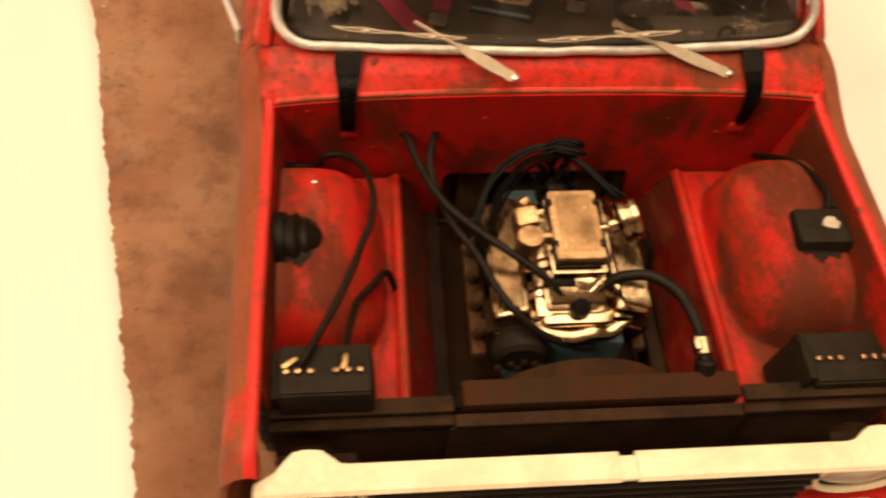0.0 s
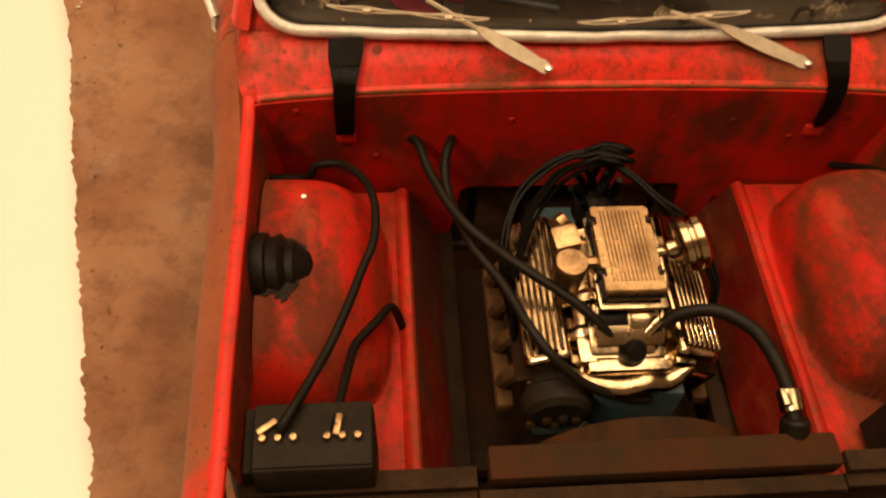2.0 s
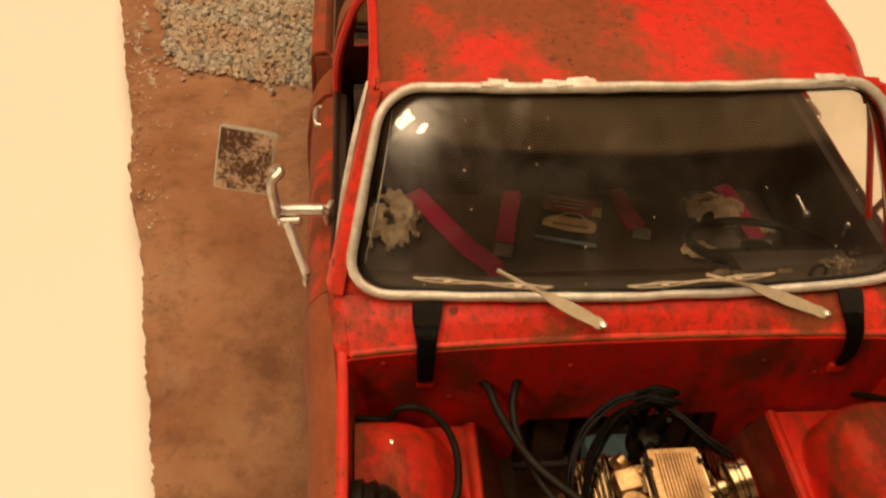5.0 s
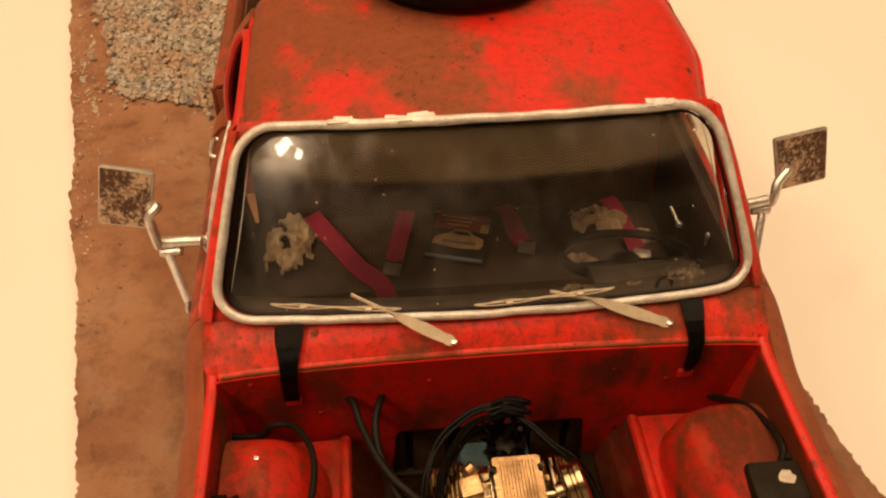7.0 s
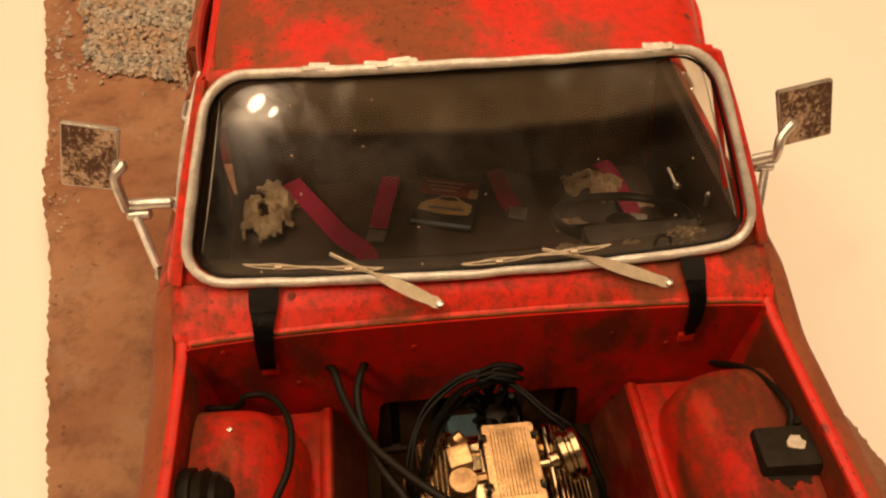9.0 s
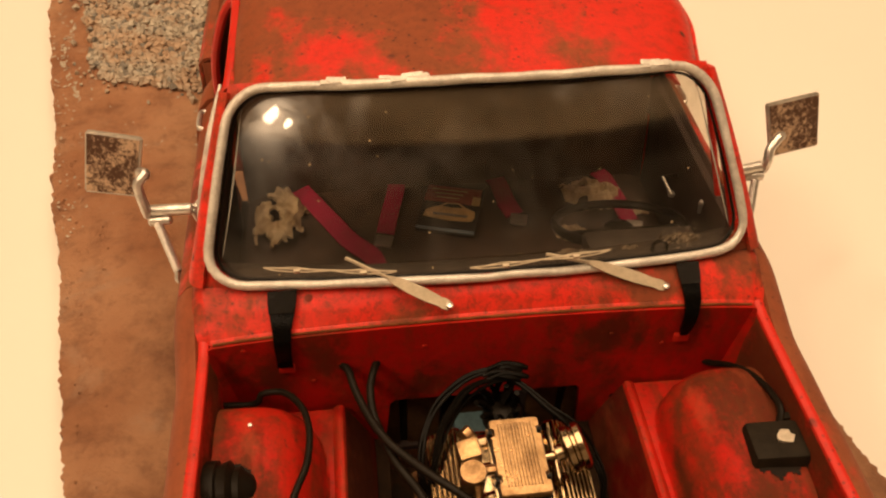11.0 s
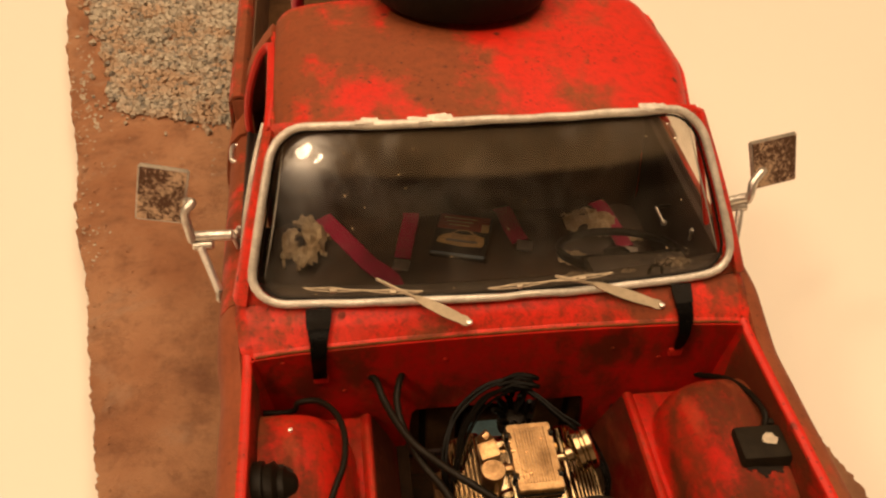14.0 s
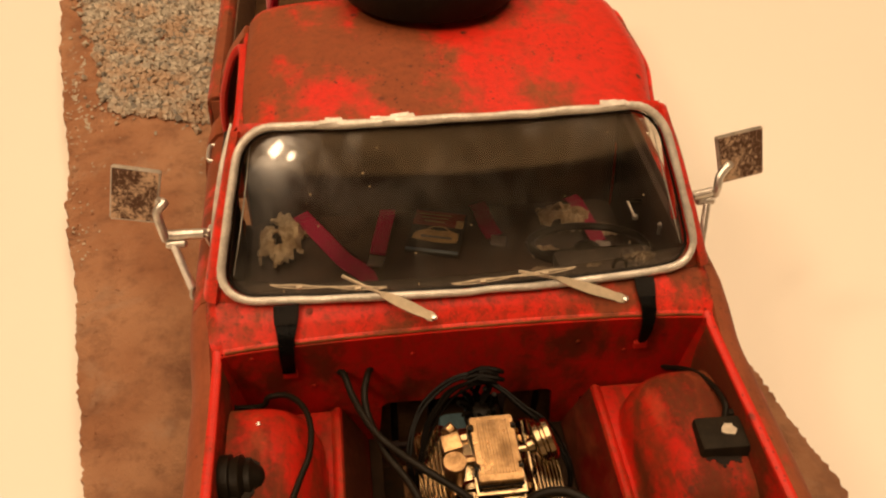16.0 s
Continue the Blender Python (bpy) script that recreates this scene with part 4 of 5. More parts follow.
def seat_block(y0, y1, z0, z1, crown):
    rows = []
    for x in np.linspace(-3.7, 3.7, 40):
        pleat = 0.03 * abs(math.sin(x * 4.2))
        e = max(0.0, abs(x) - 3.45) / 0.25
        rows.append([V(x, y0, z0), V(x, y0 - 0.05, (z0 + z1) / 2), V(x, y0 + 0.12, z1 - 0.1 - 0.1 * e), V(x, y0 + 0.4, z1 + pleat - 0.12 * e), V(x, (y0 + y1) / 2, z1 + crown + pleat - 0.15 * e), V(x, y1, z1 + pleat - 0.12 * e), V(x, y1, z0)])
    return loft(B(), rows)


part("cushion", seat_block(2.85, 5.2, 2.5, 3.62, 0.06), SEAT, seat)


def backrest():
    rows = []
    for x in np.linspace(-3.7, 3.7, 40):
        pleat = 0.03 * abs(math.sin(x * 4.2))
        rows.append([V(x, 4.75 - pleat, 3.5), V(x, 4.9 - pleat, 4.3), V(x, 5.15 - pleat, 5.3), V(x, 5.3, 5.55), V(x, 5.55, 5.5), V(x, 5.75, 3.5)])
    return loft(B(), rows)


part("backrest", backrest(), SEAT, seat)


def fluff(c, sx, sy, seed):
    """A torn sheet of foam: a lumpy low mound with a ragged outline and a few holes."""
    c = Vector(c)
    bm, grid, n = B(), {}, 26
    for j in range(n + 1):
        for i in range(n + 1):
            u, v = 2 * i / n - 1, 2 * j / n - 1
            p = V(u * 2.1 + seed * 7, v * 2.1, seed)
            body = 1 - math.hypot(u, v) + 0.25 * noise.noise(p) + 0.16 * noise.noise(p * 2.9)
            hole = noise.noise(p * 1.5 + V(3, 9, 1))
            if body > 0.22 and hole < 0.36:
                z = 0.20 * min(1, (body - 0.12) * 2.2) + 0.10 * noise.noise(p * 3) + 0.05 * noise.noise(p * 8)
                grid[i, j] = bm.verts.new(c + V(u * sx, v * sy, z * min(sx, 0.6) * 1.6))
    for i, j in list(grid):
        quad = [(i, j), (i + 1, j), (i + 1, j + 1), (i, j + 1)]
        if all(q in grid for q in quad):
            bm.faces.new([grid[q] for q in quad])
    bmesh.ops.delete(bm, geom=[v for v in bm.verts if not v.link_faces], context="VERTS")
    bmesh.ops.solidify(bm, geom=list(bm.faces), thickness=0.06)
    return bm


part("foam_stuffing", fluff((-3.08, 3.98, 3.74), 0.60, 1.0, 4), STUFFING, seat, "yellowed foam spilling from a tear")
part("foam_stuffing", fluff((2.52, 4.05, 3.80), 0.72, 0.55, 2), STUFFING, seat, "yellowed foam spilling from a tear")
part("foam_stuffing", fluff((2.0, 3.2, 3.66), 0.42, 0.25, 5), STUFFING, seat, "yellowed foam spilling from a tear")
part("foam_stuffing", fluff((3.3, 3.75, 3.68), 0.28, 0.28, 6), STUFFING, seat, "yellowed foam spilling from a tear")


for c, sx, sy, seed in (((2.95, 1.08, 5.42), 0.42, 0.20, 7), ((1.30, 0.92, 5.44), 0.36, 0.16, 8), ((2.15, 0.98, 5.44), 0.20, 0.14, 9)):
    part("dust_heap", fluff(c, sx, sy, seed), DUST_GREY, dash, "grey dust lying on the dashboard")


def strap(pts, width, thick=0.035):
    line = spline(pts, 6)
    rows = []
    for i, p in enumerate(line):
        d = line[min(i + 1, len(line) - 1)] - line[max(i - 1, 0)]
        side = d.cross(V(0, -0.3, 1)).normalized() * width / 2
        up = side.cross(d).normalized() * thick
        rows.append([p - side, p + side, p + side + up, p - side + up])
    return loft(B(), rows)


for pts, w, buckle in (
    ([(-2.72, 4.70, 3.80), (-2.62, 4.50, 3.82), (-2.22, 3.85, 3.80), (-1.88, 3.30, 3.78), (-1.50, 2.95, 3.68), (-1.40, 2.82, 3.3)], 0.33, None),
    ([(-0.98, 4.68, 3.78), (-1.0, 4.5, 3.80), (-1.14, 3.95, 3.79), (-1.26, 3.42, 3.78)], 0.31, (-1.30, 3.22, 3.80)),
    ([(0.86, 4.68, 3.78), (0.89, 4.5, 3.82), (0.97, 4.0, 3.79), (1.06, 3.68, 3.78)], 0.33, (1.11, 3.54, 3.80)),
    ([(2.80, 4.68, 3.80), (2.86, 4.45, 3.86), (2.98, 3.9, 3.80), (3.08, 3.35, 3.76)], 0.30, (3.12, 3.2, 3.78)),
):
    belt = node_of("seat_belt", truck, "crimson seat belt lying across the bench")
    part("webbing", strap(pts, w), BELT, belt)
    if buckle:
        part("buckle", box(B(), buckle, (0.30, 0.26, 0.06), rot=(0, 0, -15), bevel=0.02), BRIGHT, belt, "small silver belt buckle")

magazine = thing("magazine", (0, 4.2, 3.7), "glossy red and blue magazine lying on the bench seat", "magazine")
MAG = Matrix.Translation((-0.06, 3.90, 3.80)) @ Euler((radians(7), radians(-3), radians(-19))).to_matrix().to_4x4()


def mag_box(c, s, bevel=0.004):
    bm = box(B(), c, s, bevel=bevel)
    bm.transform(MAG)
    return bm


def mag_shape(outline, z0, z1):
    """A printed shape on the cover, raised by a hair."""
    return loft(B(), [[MAG @ V(x, y, z) for x, y in outline] for z in (z0, z1)])


CAR_SIDE = [(-0.46, -0.22), (-0.44, -0.08), (-0.34, 0.00), (-0.22, 0.04), (-0.10, 0.14), (0.14, 0.15), (0.28, 0.05), (0.44, 0.00), (0.46, -0.14), (0.42, -0.24), (0.0, -0.27)]
CAR_GLASS = [(-0.16, 0.05), (-0.08, 0.115), (0.12, 0.12), (0.22, 0.05), (0.02, 0.03)]
part("cover", mag_box((0, 0, 0), (1.06, 1.10, 0.05)), COVER_DARK, magazine)
part("title_band", mag_box((-0.02, 0.34, 0.029), (1.0, 0.38, 0.010)), COVER_RED, magazine, "dark red title band")
part("corner_block", mag_box((0.42, 0.24, 0.036), (0.15, 0.20, 0.010)), COVER_GOLD, magazine)
for k in range(3):
    part("title_bar", mag_box((-0.10, 0.44 - 0.09 * k, 0.036), (0.66 - 0.12 * k, 0.028, 0.008)), COVER_GOLD, magazine)
part("picture", mag_shape(CAR_SIDE, 0.024, 0.034), COVER_GOLD, magazine, "gold car shape printed on the cover")
part("picture_window", mag_shape(CAR_GLASS, 0.030, 0.039), COVER_DARK, magazine)
part("picture_shine", mag_box((0.02, -0.14, 0.036), (0.62, 0.06, 0.006)), COVER_PALE, magazine)
part("foot_band", mag_box((0, -0.49, 0.029), (1.04, 0.07, 0.010)), COVER_BLUE, magazine, "pale blue band along the foot")

# ---- the front end ----
grille = node_of("grille_panel", truck, "white grille surround with humps over the lamps")


def grille_bar():
    """The top rail of the white surround, swelling over each headlamp, with a gap in the middle."""
    bm = B()
    for x0, x1 in ((-3.86, 0.16), (0.36, 3.86)):
        rows = []
        for x in np.linspace(x0, x1, 40):
            h = math.exp(-((abs(x) - 3.28) / 0.27) ** 4)
            back, top = -4.80 + 0.16 * h - 0.50 * max(0.0, abs(x) - 3.52), 4.60 + 0.05 * h - 0.15 * max(0.0, abs(x) - 3.52)
            rows.append([V(x, -5.12, 4.50), V(x, -5.14, 4.56), V(x, -5.10, 4.60), V(x, back, top), V(x, back + 0.02, top - 0.04), V(x, back, 4.45)])
        loft(bm, rows)
    box(bm, (0.26, -4.97, 4.53), (0.24, 0.28, 0.08), bevel=0.02)
    return bm


part("top_rail", grille_bar(), WHITE, grille)
part("grille_mesh", box(B(), (0, -5.0, 3.75), (5.2, 0.10, 1.4), bevel=0.02), BLACK, grille)
for k in range(6):
    part("grille_slat", box(B(), (0, -5.08, 3.2 + 0.22 * k), (5.1, 0.08, 0.06), bevel=0.015), BLACK, grille)
part("lower_rail", box(B(), (0, -5.06, 2.95), (7.6, 0.16, 0.2), bevel=0.04), WHITE, grille)
for side, _ in SIDES:
    part("lamp_surround", ring(B(), Matrix.Translation((side * 3.28, -4.97, 3.98)) @ Euler((radians(90), 0, 0)).to_matrix().to_4x4(), 0.58, 0.05), WHITE, grille, "white ring round the headlamp")
    lamp = part("headlamp", lathe(B(), [(0.001, 0.62), (0.28, 0.50), (0.46, 0.26), (0.55, 0.05), (0.55, -0.02), (0.001, -0.02)], Matrix.Translation((side * 3.28, -4.90, 3.88)) @ Euler((radians(-90), 0, 0)).to_matrix().to_4x4(), 26), CHASSIS, grille, "dull dark headlamp bowl")
    part("lens", lathe(B(), [(0.001, 0.10), (0.3, 0.07), (0.50, 0.0), (0.50, -0.04), (0.001, -0.04)], Matrix.Translation((side * 3.28, -4.93, 3.98)) @ Euler((radians(90), 0, 0)).to_matrix().to_4x4(), 26), LAMP_GLASS, lamp)
    part("lamp_bracket", box(B(), (side * 3.2, -4.62, 4.2), (0.9, 0.14, 0.5), rot=(15, 0, 0), bevel=0.03), CHASSIS, grille)
part("front_bumper", box(B(), (0, -5.45, 2.35), (9.0, 0.5, 0.75), bevel=0.14), RED_SIDE, truck, "red front bumper")
for side, _ in SIDES:
    part("front_valance", box(B(), (side * 3.2, -4.95, 2.7), (2.4, 0.3, 0.5), bevel=0.06), RED_EDGE, truck)


support = node_of("radiator_support", truck, "black radiator support channel")
for x0, x1 in ((-3.78, -1.62), (1.92, 3.78)):
    c, w = (x0 + x1) / 2, x1 - x0
    part("top_rail", box(B(), (c, -4.03, 4.31), (w, 0.20, 0.10), bevel=0.012), CHANNEL, support)
    part("front_ledge", box(B(), (c, -4.18, 4.20), (w, 0.14, 0.10), bevel=0.015), CHANNEL, support)
    part("side_panel", box(B(), (c, -4.16, 3.4), (w, 0.06, 1.48), bevel=0.01), CHANNEL, support)
part("middle_panel", box(B(), (0.15, -4.24, 3.4), (3.6, 0.06, 1.48), bevel=0.01), CHANNEL, support)
part("middle_ledge", box(B(), (0.15, -4.20, 4.20), (3.5, 0.16, 0.10), bevel=0.02), CHANNEL, support)
radiator = node_of("radiator", truck, "rusty radiator with a black tank")
part("top_tank", box(B(), (0.20, -3.90, 4.23), (3.40, 0.34, 0.26), bevel=0.05), TANK, radiator, "rusted radiator top tank")
part("core", box(B(), (0.15, -3.92, 3.2), (3.0, 0.20, 2.0), bevel=0.02), BLACK, radiator)
part("tank_outlet", cyl(B(), (1.53, -3.78, 4.2), (1.53, -3.60, 4.40), 0.14, 14), RUBBER, radiator)


def shroud():
    rows = []
    for y in (-3.75, -3.50):
        outer = [V(0.13 + 1.25 * math.cos(a), y, 3.09 + 1.25 * math.sin(a)) for a in np.linspace(0, math.pi, 24)]
        inner = [V(0.13 + 1.17 * math.cos(a), y, 3.09 + 1.17 * math.sin(a)) for a in np.linspace(math.pi, 0, 24)]
        rows.append(outer + inner)
    return loft(B(), rows)


part("fan_shroud", shroud(), RUST, radiator, "rusty arched fan shroud")

# ---- batteries and boxes ----
def battery(x, y, top, w, d, wires):
    b = node_of("battery", truck, "black battery with two rows of silver caps")
    part("case", box(B(), (x, y, top - 0.55), (w, d, 1.1), bevel=0.07, taper=0.94), BLACK, b)
    part("lid", box(B(), (x, y, top + 0.01), (w * 0.90, d * 0.84, 0.03), bevel=0.014), BLACK, b)
    for k in range(6):
        cx = x + (-0.42 + 0.13 * (k % 3) + (0.54 if k > 2 else 0)) * w / 1.1
        part("cap", lathe(B(), [(0.001, 0), (0.038, 0), (0.042, 0.03), (0.030, 0.05), (0.001, 0.056)], Matrix.Translation((cx, y - 0.04, top + 0.03)), 12), BRASSY, b, "dull brass cell cap")
    if wires:
        for dx, r in ((-0.40, 35), (0.22, 80)):
            part("terminal", box(B(), (x + dx, y + 0.06, top + 0.07), (0.20, 0.06, 0.05), rot=(0, 0, r), bevel=0.015), BRASSY, b, "brass cable clamp")
    return b


battery(-3.09, -3.76, 4.82, 1.14, 0.70, True)
battery(3.33, -3.67, 4.47, 1.16, 0.78, False)
for side, x in ((-1, -3.72), (1, 2.66)):
    part("battery_holder", box(B(), (x, -3.7, 4.15), (0.10, 0.62, 0.95), rot=(0, 6, 0), bevel=0.02), BLACK, truck)

control = node_of("control_box", truck, "small black electrical box with a flaked pale spot")
part("case", box(B(), (3.46, -1.90, 4.36), (0.84, 0.72, 0.80), rot=(-4, -4, -4), bevel=0.07, taper=0.82), BLACK, control)


def blot(c, r, seed, flat=0.02):
    rng = random.Random(seed)
    pts = [(r * rng.uniform(0.75, 1.15) * math.cos(a), r * rng.uniform(0.75, 1.15) * math.sin(a)) for a in np.linspace(0, math.tau, 14, endpoint=False)]
    return loft(B(), [[V(c[0] + x, c[1] + y, c[2] + z) for x, y in pts] for z in (0, flat)])


part("pale_spot", blot((3.54, -1.86, 4.755), 0.11, 2, 0.03), PALE_SPOT, control)
part("mount", box(B(), (3.72, -1.50, 4.60), (0.14, 0.10, 0.2), bevel=0.02), BLACK, control)
part("wire", tube(B(), [(3.30, 0.06, 3.92), (3.36, -0.02, 3.96), (3.52, -0.25, 4.18), (3.60, -0.58, 4.44), (3.66, -1.00, 4.64), (3.66, -1.40, 4.74), (3.60, -1.58, 4.66)], 0.047, seg=8), RUBBER, control)

canister = node_of("canister", truck, "ribbed black rubber canister on the wheel housing")
CAN_M = Matrix.Translation((-3.80, -1.76, 4.42)) @ Euler((0, radians(84), 0)).to_matrix().to_4x4()
part("boot", lathe(B(), [(0.001, 0), (0.40, 0), (0.43, 0.05), (0.42, 0.20), (0.37, 0.22), (0.38, 0.28), (0.40, 0.34), (0.36, 0.37), (0.30, 0.40), (0.31, 0.48), (0.25, 0.52), (0.18, 0.62), (0.10, 0.66), (0.001, 0.67)], CAN_M, 26), RUBBER, canister)
part("bolt", lathe(B(), [(0.001, 0), (0.034, 0), (0.03, 0.04), (0.001, 0.045)], Matrix.Translation((-3.27, -0.88, 4.58)), 8), BRIGHT, truck, "tiny silver bolt head")

# ---- engine ----
engine = node_of("engine", truck, "cast silver V8 engine with a blue block")
EX = 0.05


def block():
    bm = B()
    box(bm, (EX, -1.85, 2.9), (1.5, 1.9, 1.2), bevel=0.08)
    box(bm, (EX, -0.45, 2.7), (1.1, 1.0, 1.0), bevel=0.15)
    return bm


part("block", block(), BLUE, engine, "greasy dark blue engine block")
for x0, x1 in ((-1.62, -1.28), (-1.16, -0.66), (0.70, 1.16), (1.28, 1.50)):
    part("tunnel_panel", box(B(), ((x0 + x1) / 2, 0.22, 3.0), (x1 - x0, 0.10, 1.6), bevel=0.02), TUNNEL, truck, "brown tunnel panel behind the engine")
for x in (-1.22, 1.22):
    part("tunnel_seam", box(B(), (x, 0.26, 3.0), (0.12, 0.10, 1.6), bevel=0.02), BLACK, truck)
part("gearbox", box(B(), (EX, 0.9, 2.5), (1.2, 2.2, 1.0), bevel=0.2), CHASSIS, engine)


def valve_cover(side):
    bm = B()
    m = Matrix.Translation((EX + side * 0.76, -1.85, 4.02)) @ Euler((0, radians(side * 24), 0)).to_matrix().to_4x4()
    box(bm, (0, 0, 0), (0.52, 1.86, 0.34), bevel=0.10, seg=4)
    box(bm, (0, 0, -0.16), (0.62, 1.96, 0.06), bevel=0.02)
    bm.transform(m)
    return bm


def cover_fin(side, k):
    m = Matrix.Translation((EX + side * 0.76, -1.85, 4.02)) @ Euler((0, radians(side * 24), 0)).to_matrix().to_4x4()
    bm = box(B(), (-0.195 + 0.065 * k, 0, 0.195), (0.036, 1.70, 0.10), bevel=0.009, seg=1)
    bm.transform(m)
    return bm


for side in (-1, 1):
    part("valve_cover", valve_cover(side), CHROME, engine, "ribbed cast valve cover")
    for k in range(7):
        part("cover_fin", cover_fin(side, k), CHROME, engine)
    for k in range(5):
        y = -2.72 + 0.44 * k
        part("cover_boss", lathe(B(), [(0.001, 0.0), (0.085, 0.0), (0.08, 0.10), (0.05, 0.13), (0.001, 0.135)], Matrix.Translation((EX + side * 0.47, y, 3.98)) @ Euler((0, radians(side * 24), 0)).to_matrix().to_4x4(), 12), CHROME, engine)
    head = B()
    box(head, (EX + side * 0.72, -1.85, 3.68), (0.66, 1.9, 0.5), rot=(0, side * 24, 0), bevel=0.06)
    part("cylinder_head", head, CHASSIS, engine)
    pipe = B()
    for k in range(4):
        y = -2.55 + 0.46 * k
        tube(pipe, [(EX + side * 0.98, y, 3.62), (EX + side * 1.10, y, 3.44), (EX + side * 1.13, y + 0.1, 3.1)], 0.10, seg=8)
    box(pipe, (EX + side * 1.13, -1.8, 3.0), (0.2, 1.9, 0.2), bevel=0.06)
    part("exhaust_manifold", pipe, TUNNEL, engine, "rusty brown exhaust manifold")


def manifold():
    bm = B()
    box(bm, (EX, -1.85, 3.95), (0.95, 1.8, 0.4), bevel=0.08)
    box(bm, (EX, -2.45, 4.10), (0.70, 0.5, 0.28), bevel=0.05, rot=(18, 0, 0))
    for side in (-1, 1):
        for k in range(4):
            tube(bm, [(EX + side * 0.15, -2.4 + 0.42 * k, 4.15), (EX + side * 0.4, -2.42 + 0.42 * k, 4.1), (EX + side * 0.55, -2.44 + 0.42 * k, 3.92)], 0.10, seg=8)
    return bm


part("intake_manifold", manifold(), CHROME, engine)
def plenum():
    bm = B()
    box(bm, (0.11, -1.81, 4.50), (0.62, 1.08, 0.46), bevel=0.05, taper=0.97)
    box(bm, (0.12, -1.84, 4.58), (0.72, 1.18, 0.06), bevel=0.02)
    box(bm, (0.11, -2.46, 4.31), (0.72, 0.42, 0.14), rot=(24, 0, 0), bevel=0.04)
    return bm


part("plenum", plenum(), CHROME, engine)
part("dark_recess", box(B(), (-0.06, -2.40, 4.40), (0.30, 0.20, 0.05), rot=(24, 0, 0), bevel=0.02), GLOSS_BLACK, engine)
part("cast_panel", box(B(), (0.26, -2.42, 4.39), (0.28, 0.24, 0.06), rot=(24, 0, 0), bevel=0.025), CHROME, engine)
for x in (-0.26, 0.10, 0.45):
    part("cast_rib", box(B(), (x, -2.44, 4.38), (0.035, 0.34, 0.09), rot=(24, 0, 0), bevel=0.012), CHROME, engine)


def lid():
    bm = B()
    outline = [(-0.21, -2.32), (-0.18, -2.35), (0.40, -2.35), (0.43, -2.32)]
    for y, s in ((-2.12, 1), (-1.44, 1)):
        outline += [(0.43, y - 0.07), (0.385, y - 0.05), (0.385, y + 0.05), (0.43, y + 0.07)]
    outline += [(0.43, -1.28), (0.40, -1.25), (-0.18, -1.25), (-0.21, -1.28)]
    for y in (-1.44, -2.12):
        outline += [(-0.21, y + 0.07), (-0.165, y + 0.05), (-0.165, y - 0.05), (-0.21, y - 0.07)]
    mid = (0.11, -1.80)
    loft(bm, [[V(mid[0] + (x - mid[0]) * s, mid[1] + (y - mid[1]) * s, z) for x, y in outline] for s, z in ((0.98, 4.70), (1.0, 4.73), (1.0, 4.785), (0.97, 4.805))])
    return bm


for k in range(11):
    part("lid_fin", box(B(), (-0.10 + 0.042 * k, -1.78, 4.812), (0.017, 0.90, 0.024), bevel=0.005, seg=1), BRASSY, engine)


part("lid_gasket", box(B(), (0.11, -1.80, 4.680), (0.66, 1.12, 0.035), bevel=0.01), GLOSS_BLACK, engine, "black gasket under the lid")
part("plenum_lid", lid(), BRASSY, engine, "finned rectangular lid")
for x in (-0.21, 0.43):
    for y in (-1.42, -2.10):
        part("lid_bolt", cyl(B(), (x, y, 4.62), (x, y, 4.775), 0.034, 8, 0.008), GLOSS_BLACK, engine)
part("filler_cap", lathe(B(), [(0.001, -0.55), (0.13, -0.55), (0.16, -0.30), (0.17, -0.05), (0.175, 0.0), (0.16, 0.03), (0.001, 0.035)], Matrix.Translation((-0.50, -1.98, 4.79)), 24), BRASSY, engine, "round filler cap")
part("sensor_block", box(B(), (-0.50, -1.62, 4.68), (0.28, 0.26, 0.26), rot=(8, -6, 10), bevel=0.03), BRASSY, engine)
part("sensor_tip", box(B(), (-0.48, -1.28, 4.58), (0.22, 0.20, 0.16), rot=(20, -10, 35), bevel=0.03, taper=0.5), BRASSY, engine)
part("link_pipe", tube(B(), [(-0.40, -1.92, 4.68), (-0.25, -1.90, 4.68), (-0.1, -1.90, 4.66)], 0.07, seg=8), BRASSY, engine)
REG = Matrix.Translation((0.58, -1.74, 4.62)) @ Euler((0, radians(74), radians(8))).to_matrix().to_4x4() @ Matrix.Scale(1.12, 4)
part("throttle_body", lathe(B(), [(0.001, 0.02), (0.10, 0.02), (0.10, 0.10), (0.24, 0.12), (0.28, 0.15), (0.28, 0.21), (0.25, 0.23), (0.25, 0.26), (0.28, 0.28), (0.28, 0.34), (0.24, 0.37), (0.001, 0.38)], REG, 28), CHROME, engine, "round ribbed throttle body")
part("throttle_shaft", cyl(B(), (0.40, -1.76, 4.62), (0.62, -1.74, 4.62), 0.06, 10), CHROME, engine)


def crossover():
    bm = B()
    tube(bm, [(-0.52, -2.74, 4.02), (-0.34, -2.86, 3.92), (0.0, -2.95, 3.88), (0.30, -2.92, 3.93), (0.55, -2.90, 3.90), (0.80, -2.78, 4.0)], [0.07, 0.11, 0.13, 0.12, 0.11, 0.07], seg=10, flat=0.7)
    box(bm, (0.12, -2.72, 4.02), (0.9, 0.30, 0.16), bevel=0.06)
    box(bm, (0.68, -2.66, 3.98), (0.26, 0.34, 0.30), rot=(0, 15, 0), bevel=0.06)
    box(bm, (-0.30, -2.62, 4.02), (0.22, 0.30, 0.22), bevel=0.05)
    tube(bm, [(0.22, -2.62, 4.18), (0.34, -2.50, 4.32), (0.42, -2.44, 4.37)], 0.085, seg=10)
    return bm


